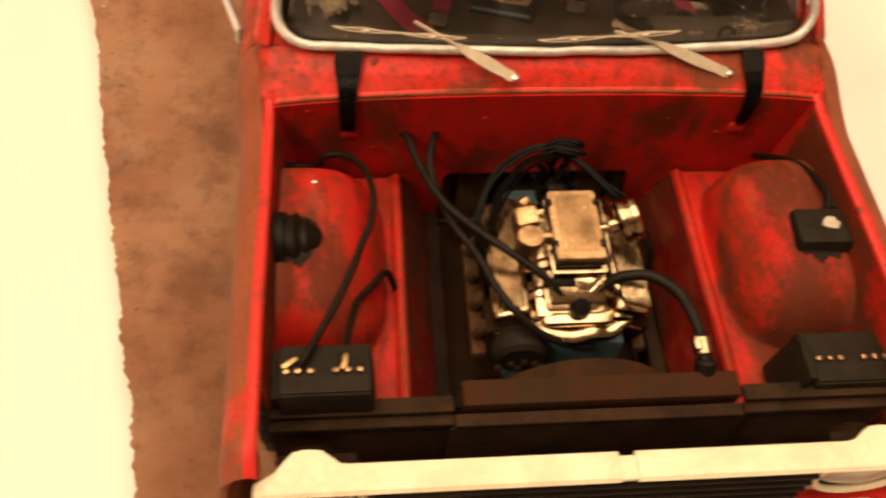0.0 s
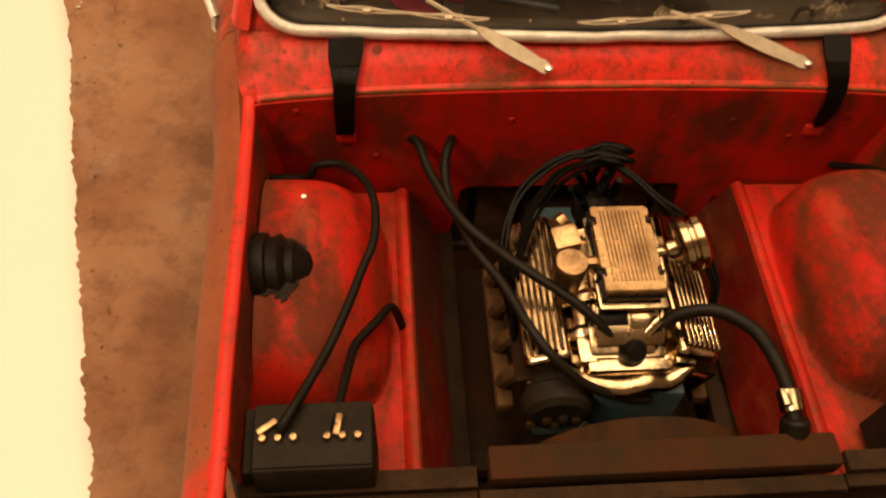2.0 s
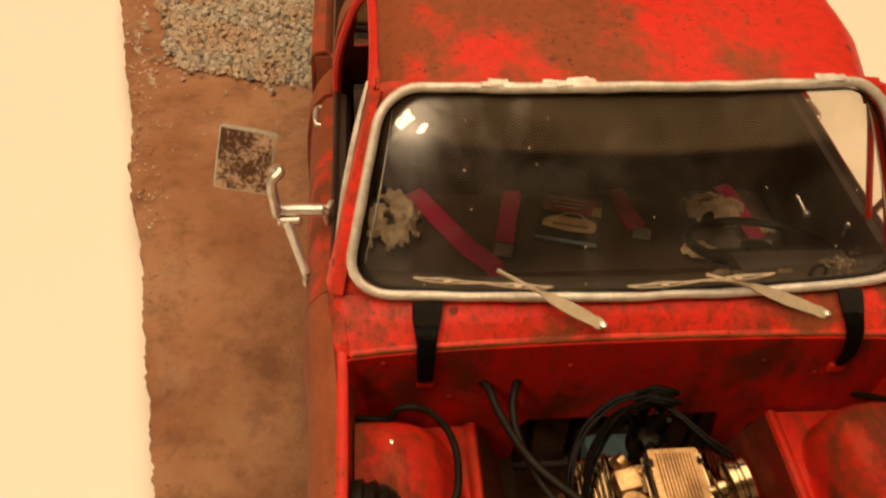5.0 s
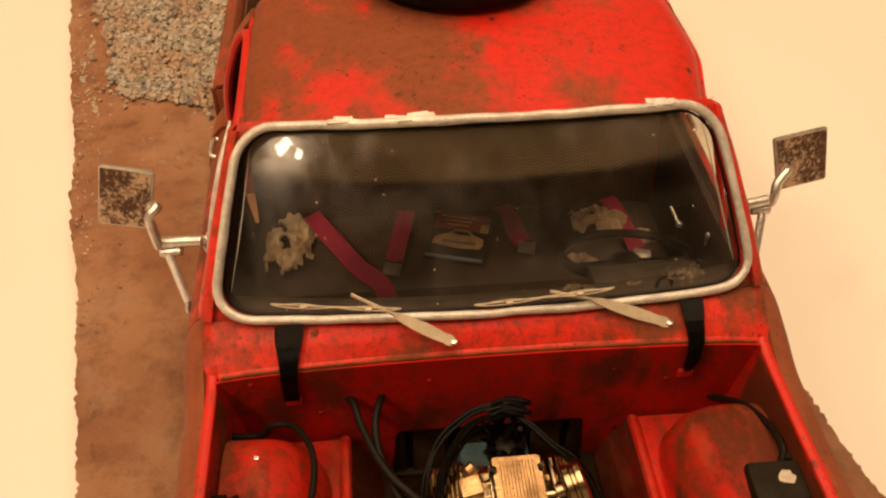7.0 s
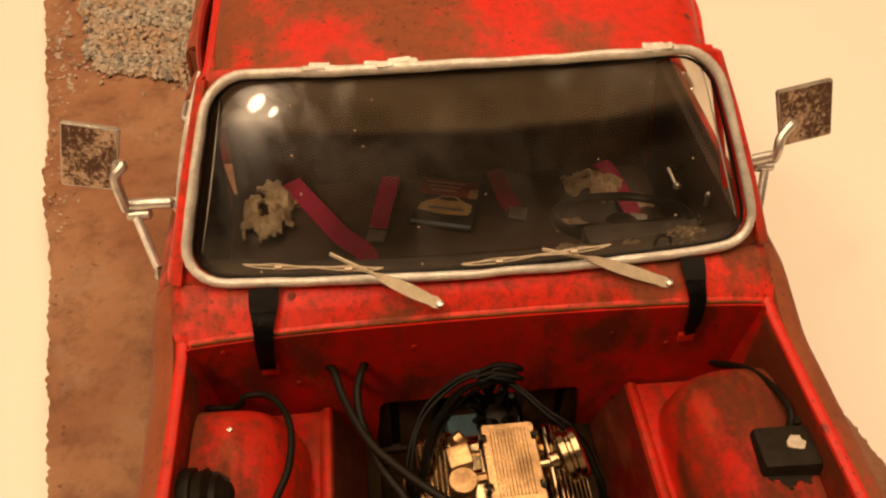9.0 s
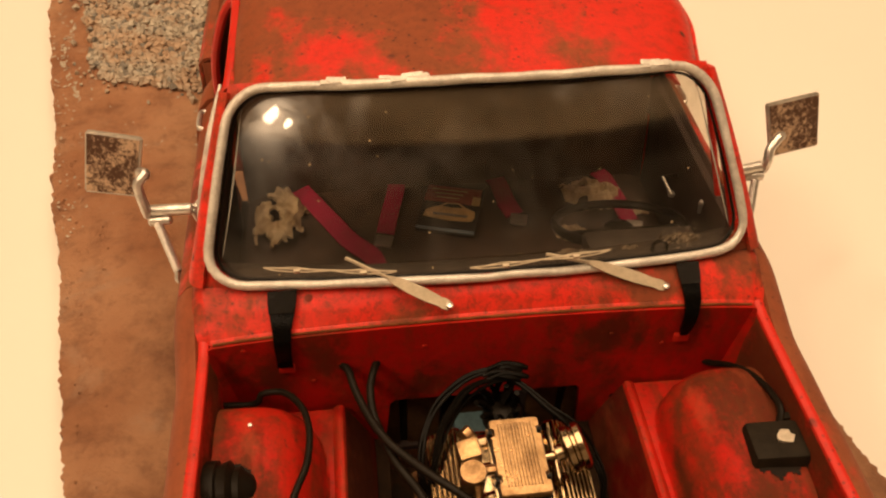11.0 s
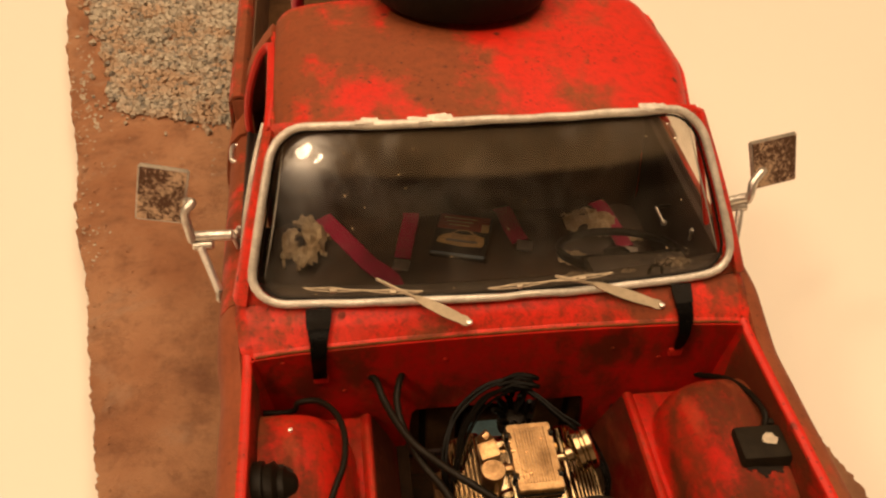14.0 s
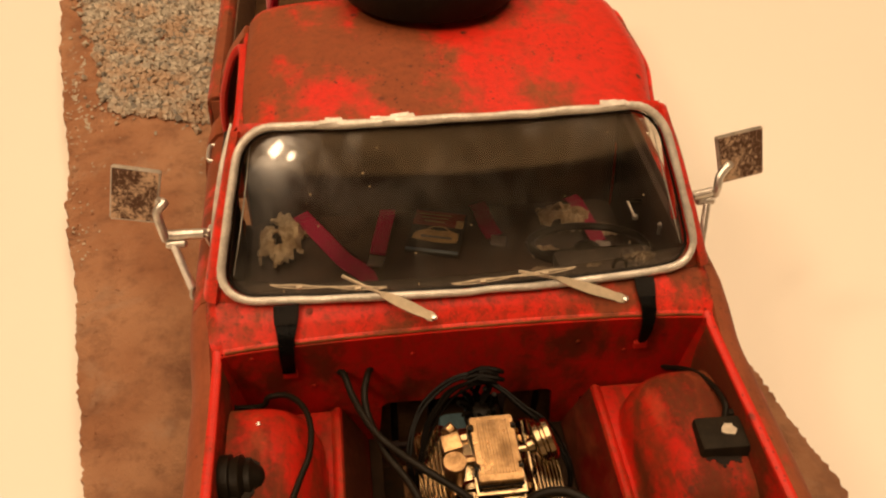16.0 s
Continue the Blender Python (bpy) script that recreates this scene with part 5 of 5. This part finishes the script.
part("water_crossover", crossover(), CHROME, engine, "cast water outlet with wavy edge")
part("thermostat", lathe(B(), [(0.001, -0.08), (0.14, -0.08), (0.15, 0.05), (0.11, 0.12), (0.001, 0.13)], Matrix.Translation((0.14, -2.68, 4.17)) @ Euler((0.5, 0.2, 0)).to_matrix().to_4x4(), 16), GLOSS_BLACK, engine)
part("timing_cover", box(B(), (0.25, -2.86, 3.30), (1.10, 0.22, 0.8), bevel=0.08), BLUE, engine, "blue painted timing cover")
alt = Matrix.Translation((-0.62, -3.05, 3.62)) @ Euler((radians(-90), 0, 0)).to_matrix().to_4x4()
part("alternator", lathe(B(), [(0.001, -0.1), (0.30, -0.1), (0.37, -0.04), (0.37, 0.16), (0.33, 0.2), (0.33, 0.36), (0.28, 0.42), (0.001, 0.42)], alt, 26), BLACK, engine, "black alternator with silver bolts")
for dx, dz in ((-0.28, -0.08), (-0.12, 0.02), (0.05, 0.05), (0.2, 0.0), (-0.02, -0.1)):
    part("alternator_bolt", lathe(B(), [(0.001, 0), (0.05, 0), (0.05, 0.04), (0.001, 0.06)], Matrix.Translation((-0.62 + dx, -3.14, 3.55 + dz)) @ Euler((radians(75), 0, 0)).to_matrix().to_4x4(), 8), BRASSY, engine)
part("drive_pulley", lathe(B(), [(0.001, -0.08), (0.34, -0.08), (0.36, -0.03), (0.30, 0.0), (0.36, 0.03), (0.34, 0.08), (0.001, 0.08)], Matrix.Translation((0.15, -3.10, 2.9)) @ Euler((radians(90), 0, 0)).to_matrix().to_4x4(), 24), BLACK, engine)
fan = B()
for k in range(6):
    a = math.tau * k / 6 + 0.2
    blade = box(B(), (0.5, 0, 0), (0.75, 0.28, 0.03), rot=(28, 0, 0), bevel=0.01)
    blade.transform(Matrix.Translation((0.08, -3.38, 3.12)) @ Euler((radians(90), 0, 0)).to_matrix().to_4x4() @ Matrix.Rotation(a, 4, "Z"))
    me = bpy.data.meshes.new("blade")
    blade.to_mesh(me)
    blade.free()
    fan.from_mesh(me)
    bpy.data.meshes.remove(me)
part("fan", fan, BLACK, engine)
part("distributor", lathe(B(), [(0.001, -0.5), (0.18, -0.5), (0.2, -0.1), (0.28, -0.06), (0.28, 0.12), (0.22, 0.2), (0.001, 0.24)], Matrix.Translation((0.12, -0.66, 3.98)), 20), RUBBER, engine, "black distributor cap")


def leads(paths, name, r=0.029, mat=LEAD_BLACK, label=""):
    for p in paths:
        part(name, tube(B(), p, r, seg=7, steps=7), mat, engine, label)


def strand(pts, k, spread=0.085):
    """One lead of a bundle: its line runs beside the others, fanning out in the middle."""
    rng = random.Random(31 * k + len(pts))
    aside = V(rng.uniform(-1, 1), rng.uniform(-1, 1), rng.uniform(-0.7, 0.7)) * spread
    out = []
    for i, p in enumerate(pts):
        s = 0.25 + math.sin(math.pi * i / (len(pts) - 1))
        out.append(V(*p) + aside * s + V(rng.uniform(-1, 1), rng.uniform(-1, 1), rng.uniform(-1, 1)) * 0.022)
    return out


LOOP_OUT = [(0.12, -0.60, 4.30), (0.26, -0.42, 4.58), (0.04, -0.34, 4.67), (-0.34, -0.44, 4.66), (-0.70, -0.68, 4.60), (-0.94, -1.00, 4.48), (-1.07, -1.36, 4.32), (-1.08, -1.74, 4.12), (-1.02, -2.0, 3.8)]
LOOP_IN = [(0.10, -0.66, 4.30), (0.22, -0.50, 4.58), (-0.08, -0.48, 4.66), (-0.46, -0.66, 4.60), (-0.77, -1.02, 4.46), (-0.93, -1.42, 4.32), (-1.04, -1.80, 4.08), (-1.0, -2.3, 3.8)]
LOOP_RIGHT = [(0.05, -0.50, 4.40), (0.14, -0.44, 4.60), (0.38, -0.64, 4.62), (0.64, -0.92, 4.56), (0.90, -1.18, 4.46), (1.12, -1.44, 4.28), (1.24, -1.84, 4.08), (1.2, -2.1, 3.8)]
leads([strand(LOOP_OUT, k, 0.06) for k in range(4)] + [strand(LOOP_IN, k + 5, 0.07) for k in range(4)], "ignition_lead", r=0.026)
leads([strand(LOOP_RIGHT, k + 9, 0.06) for k in range(5)], "ignition_lead", r=0.024)
# the bundle on top: a knot of boots whose ends stick out beside the leads
for k in range(8):
    rng = random.Random(70 + k)
    a, b = V(-0.16 + 0.09 * (k % 3), -0.34 - 0.055 * (k % 4), 4.62 + 0.05 * (k // 4)), V(rng.uniform(0.28, 0.50), -0.36 - 0.06 * (k % 4) - rng.uniform(0, 0.06), 4.66 + 0.05 * (k // 4) + rng.uniform(-0.02, 0.05))
    part("lead_boot", tube(B(), [a, a.lerp(b, 0.4) + V(0, 0.05, 0.04), a.lerp(b, 0.78) + V(0, 0.02, 0.03), b], [0.026, 0.045, 0.05, 0.030], seg=8, steps=4), LEAD_BLACK, engine, "shiny black lead boot")
for k in range(9):
    a = math.tau * k / 9 + 0.3
    foot = V(0.10 + 0.17 * math.cos(a), -0.70 + 0.19 * math.sin(a), 4.14)
    tip = foot + V(-0.10 + 0.12 * math.cos(a), -0.10 + 0.10 * math.sin(a), 0.40 + 0.06 * math.sin(3 * a))
    part("lead_boot", tube(B(), [foot, foot.lerp(tip, 0.5) + V(0.02, 0.03, 0.02), tip], [0.062, 0.055, 0.036], seg=8, steps=3), LEAD_BLACK, engine, "shiny black lead boot")

# ---- hoses and cables of the bay ----
for name, pts, r, label in (
    ("heater_hose", [(-2.06, 0.10, 4.46), (-2.04, 0.03, 4.52), (-1.97, -0.09, 4.54), (-1.89, -0.40, 4.50), (-1.71, -0.88, 4.50), (-1.52, -1.22, 4.50), (-1.33, -1.45, 4.50), (-1.03, -1.77, 4.52), (-0.55, -2.18, 4.50), (-0.28, -2.41, 4.42), (-0.09, -2.57, 4.28)], 0.056, "black heater hose from the firewall"),
    ("heater_hose", [(-1.56, 0.10, 4.46), (-1.58, 0.03, 4.51), (-1.63, -0.11, 4.53), (-1.69, -0.38, 4.48), (-1.67, -0.73, 4.42), (-1.56, -1.11, 4.38), (-1.42, -1.48, 4.36), (-1.16, -1.92, 4.34), (-0.94, -2.43, 4.32), (-0.71, -2.77, 4.25), (-0.37, -2.98, 4.02), (0.06, -3.03, 3.80), (0.35, -3.02, 3.7)], 0.056, "black heater hose from the firewall"),
    ("radiator_hose", [(0.30, -2.53, 4.28), (0.47, -2.47, 4.36), (0.62, -2.44, 4.48), (0.86, -2.45, 4.56), (1.06, -2.53, 4.60), (1.30, -2.74, 4.60), (1.44, -3.03, 4.54), (1.51, -3.31, 4.47), (1.53, -3.63, 4.36)], 0.076, "black radiator hose"),
    ("battery_cable", [(-3.76, -0.16, 4.10), (-3.57, -0.20, 4.12), (-3.36, -0.23, 4.15), (-3.24, -0.24, 4.22), (-3.16, -0.21, 4.35), (-2.86, -0.30, 4.46), (-2.61, -0.66, 4.60), (-2.50, -1.10, 4.70), (-2.52, -1.60, 4.76), (-2.64, -1.97, 4.78), (-2.79, -2.45, 4.82), (-2.96, -2.90, 4.85), (-3.13, -3.28, 4.90), (-3.31, -3.65, 4.95), (-3.38, -3.74, 4.88)], 0.047, "black battery cable"),
    ("battery_cable", [(-2.22, -1.99, 3.62), (-2.25, -1.99, 3.75), (-2.31, -1.99, 4.00), (-2.38, -2.09, 4.20), (-2.51, -2.34, 4.35), (-2.72, -2.65, 4.45), (-2.79, -2.96, 4.55), (-2.86, -3.36, 4.70), (-2.89, -3.73, 4.88)], 0.047, "black battery cable"),
):
    part(name, tube(B(), pts, r, seg=10, steps=7), RUBBER, truck, label)
clamp = B()
cyl(clamp, (1.51, -3.33, 4.47), (1.525, -3.54, 4.40), 0.12, 16, 0.01)
box(clamp, (1.43, -3.44, 4.52), (0.08, 0.18, 0.07), bevel=0.015)
part("hose_clamp", clamp, CHROME, truck, "bright silver hose clamp")

# ---- bonnet hinges: black straps over the cowl edge ----
def hinge_strap(stations, thick=0.05):
    """A flat strap through stations of (centre x, half width, y, z)."""
    rows = []
    pts = spline([(x, y, z) for x, w, y, z in stations], 5)
    widths = np.interp(np.linspace(0, 1, len(pts)), np.linspace(0, 1, len(stations)), [w for x, w, y, z in stations])
    for i, (p, w) in enumerate(zip(pts, widths)):
        d = (pts[min(i + 1, len(pts) - 1)] - pts[max(i - 1, 0)]).normalized()
        n = V(1, 0, 0).cross(d).normalized()
        rows.append([p - V(w, 0, 0), p + V(w, 0, 0), p + V(w, 0, 0) - n * thick, p - V(w, 0, 0) - n * thick])
    return loft(B(), rows)


for stations, tab in (
    (((-2.77, 0.190, 0.53, 5.57), (-2.78, 0.185, 0.40, 5.47), (-2.79, 0.165, 0.28, 5.39), (-2.80, 0.125, 0.10, 5.27), (-2.81, 0.115, 0.01, 5.10), (-2.815, 0.105, -0.02, 4.88), (-2.815, 0.105, -0.01, 4.69)), (-2.81, 4.62)),
    (((2.82, 0.155, 0.53, 5.57), (2.83, 0.147, 0.40, 5.47), (2.835, 0.132, 0.28, 5.39), (2.835, 0.113, 0.10, 5.26), (2.82, 0.094, 0.00, 5.08), (2.80, 0.085, -0.02, 4.90), (2.785, 0.055, 0.0, 4.71)), (2.79, 4.62)),
):
    hinge = node_of("bonnet_hinge", truck, "black bonnet hinge strap over the cowl")
    part("strap", hinge_strap(stations), STRAP_BLACK, hinge)
    part("plate", hinge_strap([(x, w + 0.006, y - 0.005, z + 0.035) for x, w, y, z in stations[:3]], 0.03), HINGE_GLOSS, hinge, "glossy black hinge plate")
    part("tab", box(B(), (tab[0], 0.015, tab[1] - 0.03), (0.22, 0.07, 0.15), bevel=0.02), RED_EDGE, hinge, "small red tab")

# ---- wipers ----
def wiper(tip, elbow, end, b0, b1):
    """The arm: a leaf-shaped steel plate from its foot to the elbow, a thin bar on to its end, and the blade."""
    w = node_of("wiper", truck, "thin etched-steel wiper lying on the windscreen")
    tip, elbow, end, b0, b1 = (Vector(p) for p in (tip, elbow, end, b0, b1))
    rows, d = [], elbow - tip
    side = d.cross(V(0, -0.5, 0.85)).normalized()
    up = side.cross(d).normalized() * 0.025
    for k in np.linspace(0, 1, 14):
        half = 0.028 + 0.080 * math.sin(math.pi * min(1, (1 - k) * 0.62 + 0.30)) * (1 - k) ** 0.45 + (0.02 if k < 0.1 else 0)
        half = half if k > 0.02 else 0.06
        p = tip + d * k
        rows.append([p - side * half, p + side * half, p + side * half + up, p - side * half + up])
    part("arm", loft(B(), rows), STEEL, w, "flat leaf-shaped steel arm")
    part("arm_tip", tube(B(), [elbow - d.normalized() * 0.02, end], 0.026, seg=6, steps=0), STEEL, w)
    part("foot_rivet", lathe(B(), [(0.001, 0), (0.05, 0), (0.05, 0.03), (0.001, 0.05)], Matrix.Translation(tip + up), 10), BRIGHT, w)
    blade = B()
    run = b1 - b0
    n = run.cross(V(0, -0.5, 0.85)).normalized()
    tube(blade, [b0, b0 + run * 0.5 + n * 0.01, b1], 0.011, seg=6)
    for p, d in ((b0, run), (b1, -run)):
        tube(blade, [p, p + d * 0.08 + n * 0.032, p + d * 0.25 + n * 0.045, p + d * 0.42 + n * 0.03, p + d * 0.5 + n * 0.015], 0.009, seg=6)
        tube(blade, [p + d * 0.03 + n * 0.02, p + d * 0.22 - n * 0.018, p + d * 0.40 + n * 0.015], 0.007, seg=6)
        box(blade, p + d * 0.25 + n * 0.03, (0.09, 0.06, 0.05), bevel=0.015)
    part("blade", blade, STEEL, w, "thin wire wiper blade")


wiper((-0.56, 0.16, 5.46), (-1.35, 0.43, 5.81), (-1.90, 0.62, 6.05), (-2.96, 0.55, 6.04), (-1.24, 0.34, 6.02))
wiper((2.49, 0.31, 5.36), (1.40, 0.50, 5.76), (0.80, 0.56, 5.92), (-0.26, 0.42, 5.90), (1.68, 0.52, 5.96))

# ---- door mirrors ----
def mirror(side, tl, tr, br, bl, elbow, knee, arm, foot, post):
    m = node_of("door_mirror", truck, "square rust-pitted mirror on a bent silver bracket")
    c = [Vector(p) for p in (tl, tr, br, bl)]
    n = (c[1] - c[0]).cross(c[3] - c[0]).normalized()
    if n.y > 0:
        n = -n
    plate = B()
    back = [p - n * 0.10 for p in c]
    loft(plate, [c, back])
    bmesh.ops.bevel(plate, geom=list(plate.edges), offset=0.025, segments=2, affect="EDGES")
    part("plate", plate, BRIGHT, m, "silver mirror back with rounded edges")
    mid = sum(c, V(0, 0, 0)) / 4
    part("rusted_face", loft(B(), [[mid + (p - mid) * s + n * d for p in c] for s, d in ((0.93, -0.02), (0.93, 0.008))]), RUSTY_MIRROR, m, "mirror face speckled with brown rust")
    part("reflector", loft(B(), [[p * 0.92 + sum(c, V(0, 0, 0)) / 4 * 0.08 - n * d for p in c] for d in (0.098, 0.112)]), BRIGHT, m)
    e, k, a, f, s = (Vector(p) for p in (elbow, knee, arm, foot, post))
    part("bracket", tube(B(), [e - n * 0.02, e + V(-side * 0.10, -0.08, 0.03), V(k.x + side * 0.03, (e.y + k.y) / 2 - 0.06, e.z - 0.10), k + V(0, -0.04, 0.18), k], 0.075, seg=9), BRIGHT, m)
    part("arm", cyl(B(), k + V(-side * 0.02, 0.02, 0.06), a, 0.085, 14), BRIGHT, m)
    part("arm_tab", tube(B(), [a, a + V(-side * 0.06, 0.05, 0.0), a + V(-side * 0.10, 0.05, 0.12)], [0.08, 0.065, 0.03], seg=8), BRIGHT, m)
    part("arm_foot", cyl(B(), a, a + V(-side * 0.06, 0.10, -0.45), 0.06, 10), BRIGHT, m)
    part("sleeve", cyl(B(), k + V(0, -0.06, -0.08), k + V(-side * 0.34, -0.06, -0.07), 0.075, 12), BRIGHT, m)
    part("brace", tube(B(), [s, s.lerp(f, 0.9), f], 0.065, seg=8, steps=0), BRIGHT, m, "silver diagonal brace")
    part("brace_foot", tube(B(), [f, f + V(side * 0.02, -0.05, -0.12), f + V(side * -0.04, -0.02, -0.2)], 0.05, seg=6), BRIGHT, m)


mirror(-1, (-5.47, 2.90, 6.67), (-4.69, 2.80, 6.55), (-4.91, 2.55, 5.68), (-5.67, 2.65, 5.76), (-4.78, 2.52, 6.16), (-4.77, 2.33, 5.52), (-4.10, 2.31, 5.60), (-4.38, 1.69, 4.95), (-4.63, 2.22, 5.44))
mirror(1, (4.65, 2.85, 6.50), (5.54, 3.00, 6.57), (5.68, 2.75, 5.72), (4.85, 2.60, 5.66), (4.92, 2.62, 6.06), (4.66, 2.40, 5.60), (4.20, 2.32, 5.66), (4.33, 1.75, 4.95), (4.50, 2.26, 5.52))

# ---- chassis, wheels, bed ----
chassis = node_of("chassis", truck, "grimy black ladder chassis")
for side, _ in SIDES:
    part("rail", box(B(), (side * 1.62, 5.4, 2.35), (0.30, 21.0, 0.55), bevel=0.04), CHASSIS, chassis)
for y in (-4.4, -2.9, 0.9, 5.5, 9.5, 15.2):
    part("crossmember", box(B(), (0, y, 2.05), (3.3, 0.5, 0.3), bevel=0.05), CHASSIS, chassis)
part("skid_plate", box(B(), (0, -1.8, 1.75), (3.0, 3.6, 0.08), bevel=0.02), RUST, chassis)
for y in (FRONT_AXLE, REAR_AXLE):
    part("axle", cyl(B(), (-3.6, y, AXLE_Z), (3.6, y, AXLE_Z), 0.2), CHASSIS, chassis)


def tyre_mesh(r, w, hole, m, lugs=34):
    bm = B()
    h = w / 2
    lathe(bm, [(hole, -h * 0.8), (hole + 0.12, -h * 0.95), (r * 0.82, -h), (r * 0.95, -h * 0.88), (r, -h * 0.66), (r, h * 0.66), (r * 0.95, h * 0.88), (r * 0.82, h), (hole + 0.12, h * 0.95), (hole, h * 0.8)], m, 48)
    for k in range(lugs):
        a = math.tau * k / lugs
        for s in (-1, 1):
            b = box(B(), (r * 1.0, 0, s * h * 0.42), (0.08, 0.16, h * 0.62), rot=(14 * s, 0, 0))
            b.transform(m @ Matrix.Rotation(a + (0.5 * math.tau / lugs if s > 0 else 0), 4, "Z"))
            me = bpy.data.meshes.new("lug")
            b.to_mesh(me)
            b.free()
            bm.from_mesh(me)
            bpy.data.meshes.remove(me)
    return bm


for axle in (FRONT_AXLE, REAR_AXLE):
    for side, _ in SIDES:
        road_wheel = node_of("wheel", truck, "black off-road tyre on a pale steel rim")
        m = Matrix.Translation((side * 3.78, axle, AXLE_Z + 0.03)) @ Euler((0, radians(90 * side), 0)).to_matrix().to_4x4()
        part("tyre", tyre_mesh(TYRE_R, 1.05, 0.8, m), RUBBER, road_wheel)
        part("rim", lathe(B(), [(0.001, 0.1), (0.25, 0.1), (0.3, 0.3), (0.42, 0.3), (0.55, 0.12), (0.74, 0.18), (0.82, 0.4), (0.82, -0.4), (0.001, -0.4)], m, 28), WHITE, road_wheel)

BED0, BED1 = 6.74, 16.6


def bed_side(side):
    prof = [(4.16, 2.9), (4.16, 5.2), (4.18, 5.30), (4.23, 5.35), (4.34, 5.33), (4.41, 5.25), (4.42, 5.0), (4.43, 4.6), (4.43, 3.6), (4.40, 2.4)]
    return sheet(B(), [[V(side * x, y, max(z, arch_floor(y, 2.4) if x > 4.35 else 2.4)) for x, z in prof] for y in np.linspace(BED0, BED1, 60)], -0.06 * side)


for side, _ in SIDES:
    part("bed_side", bed_side(side), RED_DOOR, truck, "red pickup bed side, scuffed to rust")
    part("bed_lining", box(B(), (side * 4.10, (BED0 + BED1) / 2, 4.0), (0.08, BED1 - BED0, 2.3), bevel=0.02), OLIVE, truck)
part("bed_floor", box(B(), (0, (BED0 + BED1) / 2, 3.05), (8.16, BED1 - BED0, 0.14), bevel=0.02), TUNNEL, truck, "rusted bed floor")
part("bed_front", box(B(), (0, BED0 + 0.04, 4.0), (8.8, 0.12, 2.6), bevel=0.02), RED_SIDE, truck)
part("tailgate", box(B(), (0, BED1 - 0.06, 4.2), (8.4, 0.16, 2.5), bevel=0.04), RED_SIDE, truck)
part("roll_bar", tube(B(), [(-2.95, 7.35, 3.1), (-2.95, 7.35, 6.6), (-2.90, 7.3, 7.25), (-2.70, 7.25, 7.54), (-2.3, 7.2, 7.66), (0, 7.2, 7.68), (2.3, 7.2, 7.66), (2.80, 7.25, 7.54), (3.10, 7.3, 7.15), (3.16, 7.35, 6.6), (3.16, 7.35, 3.1)], 0.125, seg=12), TUBE_RED, truck, "raspberry red roll bar behind the cab")
part("roll_bar_plate", box(B(), (-2.4, 7.75, 7.35), (1.5, 0.8, 0.10), bevel=0.03), TUBE_RED, truck)
part("lamp_post", tube(B(), [(-2.1, 7.25, 7.8), (-2.1, 7.25, 8.15)], 0.08, seg=8, steps=0), TUBE_RED, truck)
part("lamp_bar", tube(B(), [(-2.7, 7.3, 8.2), (-1.0, 7.3, 8.2)], 0.13, seg=10, steps=0), TUBE_RED, truck)

spare = thing("spare_wheel", (0.0, 6.03, 8.0), "plain black spare tyre lying flat on the roof", "spare wheel")
SPARE = Matrix.Translation((0.0, 5.97, 8.38)) @ Matrix.Scale(0.97, 4) @ Euler((radians(-3), 0, 0)).to_matrix().to_4x4()
part("tyre", lathe(B(), [(0.85, -0.40), (1.0, -0.46), (1.45, -0.47), (1.60, -0.40), (1.655, -0.25), (1.66, 0.25), (1.62, 0.40), (1.50, 0.46), (1.05, 0.46), (0.85, 0.40)], SPARE, 64), RUBBER, spare)
part("rim", lathe(B(), [(0.001, 0.1), (0.3, 0.1), (0.35, 0.26), (0.6, 0.24), (0.75, 0.36), (0.88, 0.40), (0.88, -0.38), (0.001, -0.38)], SPARE, 36), CHASSIS, spare)
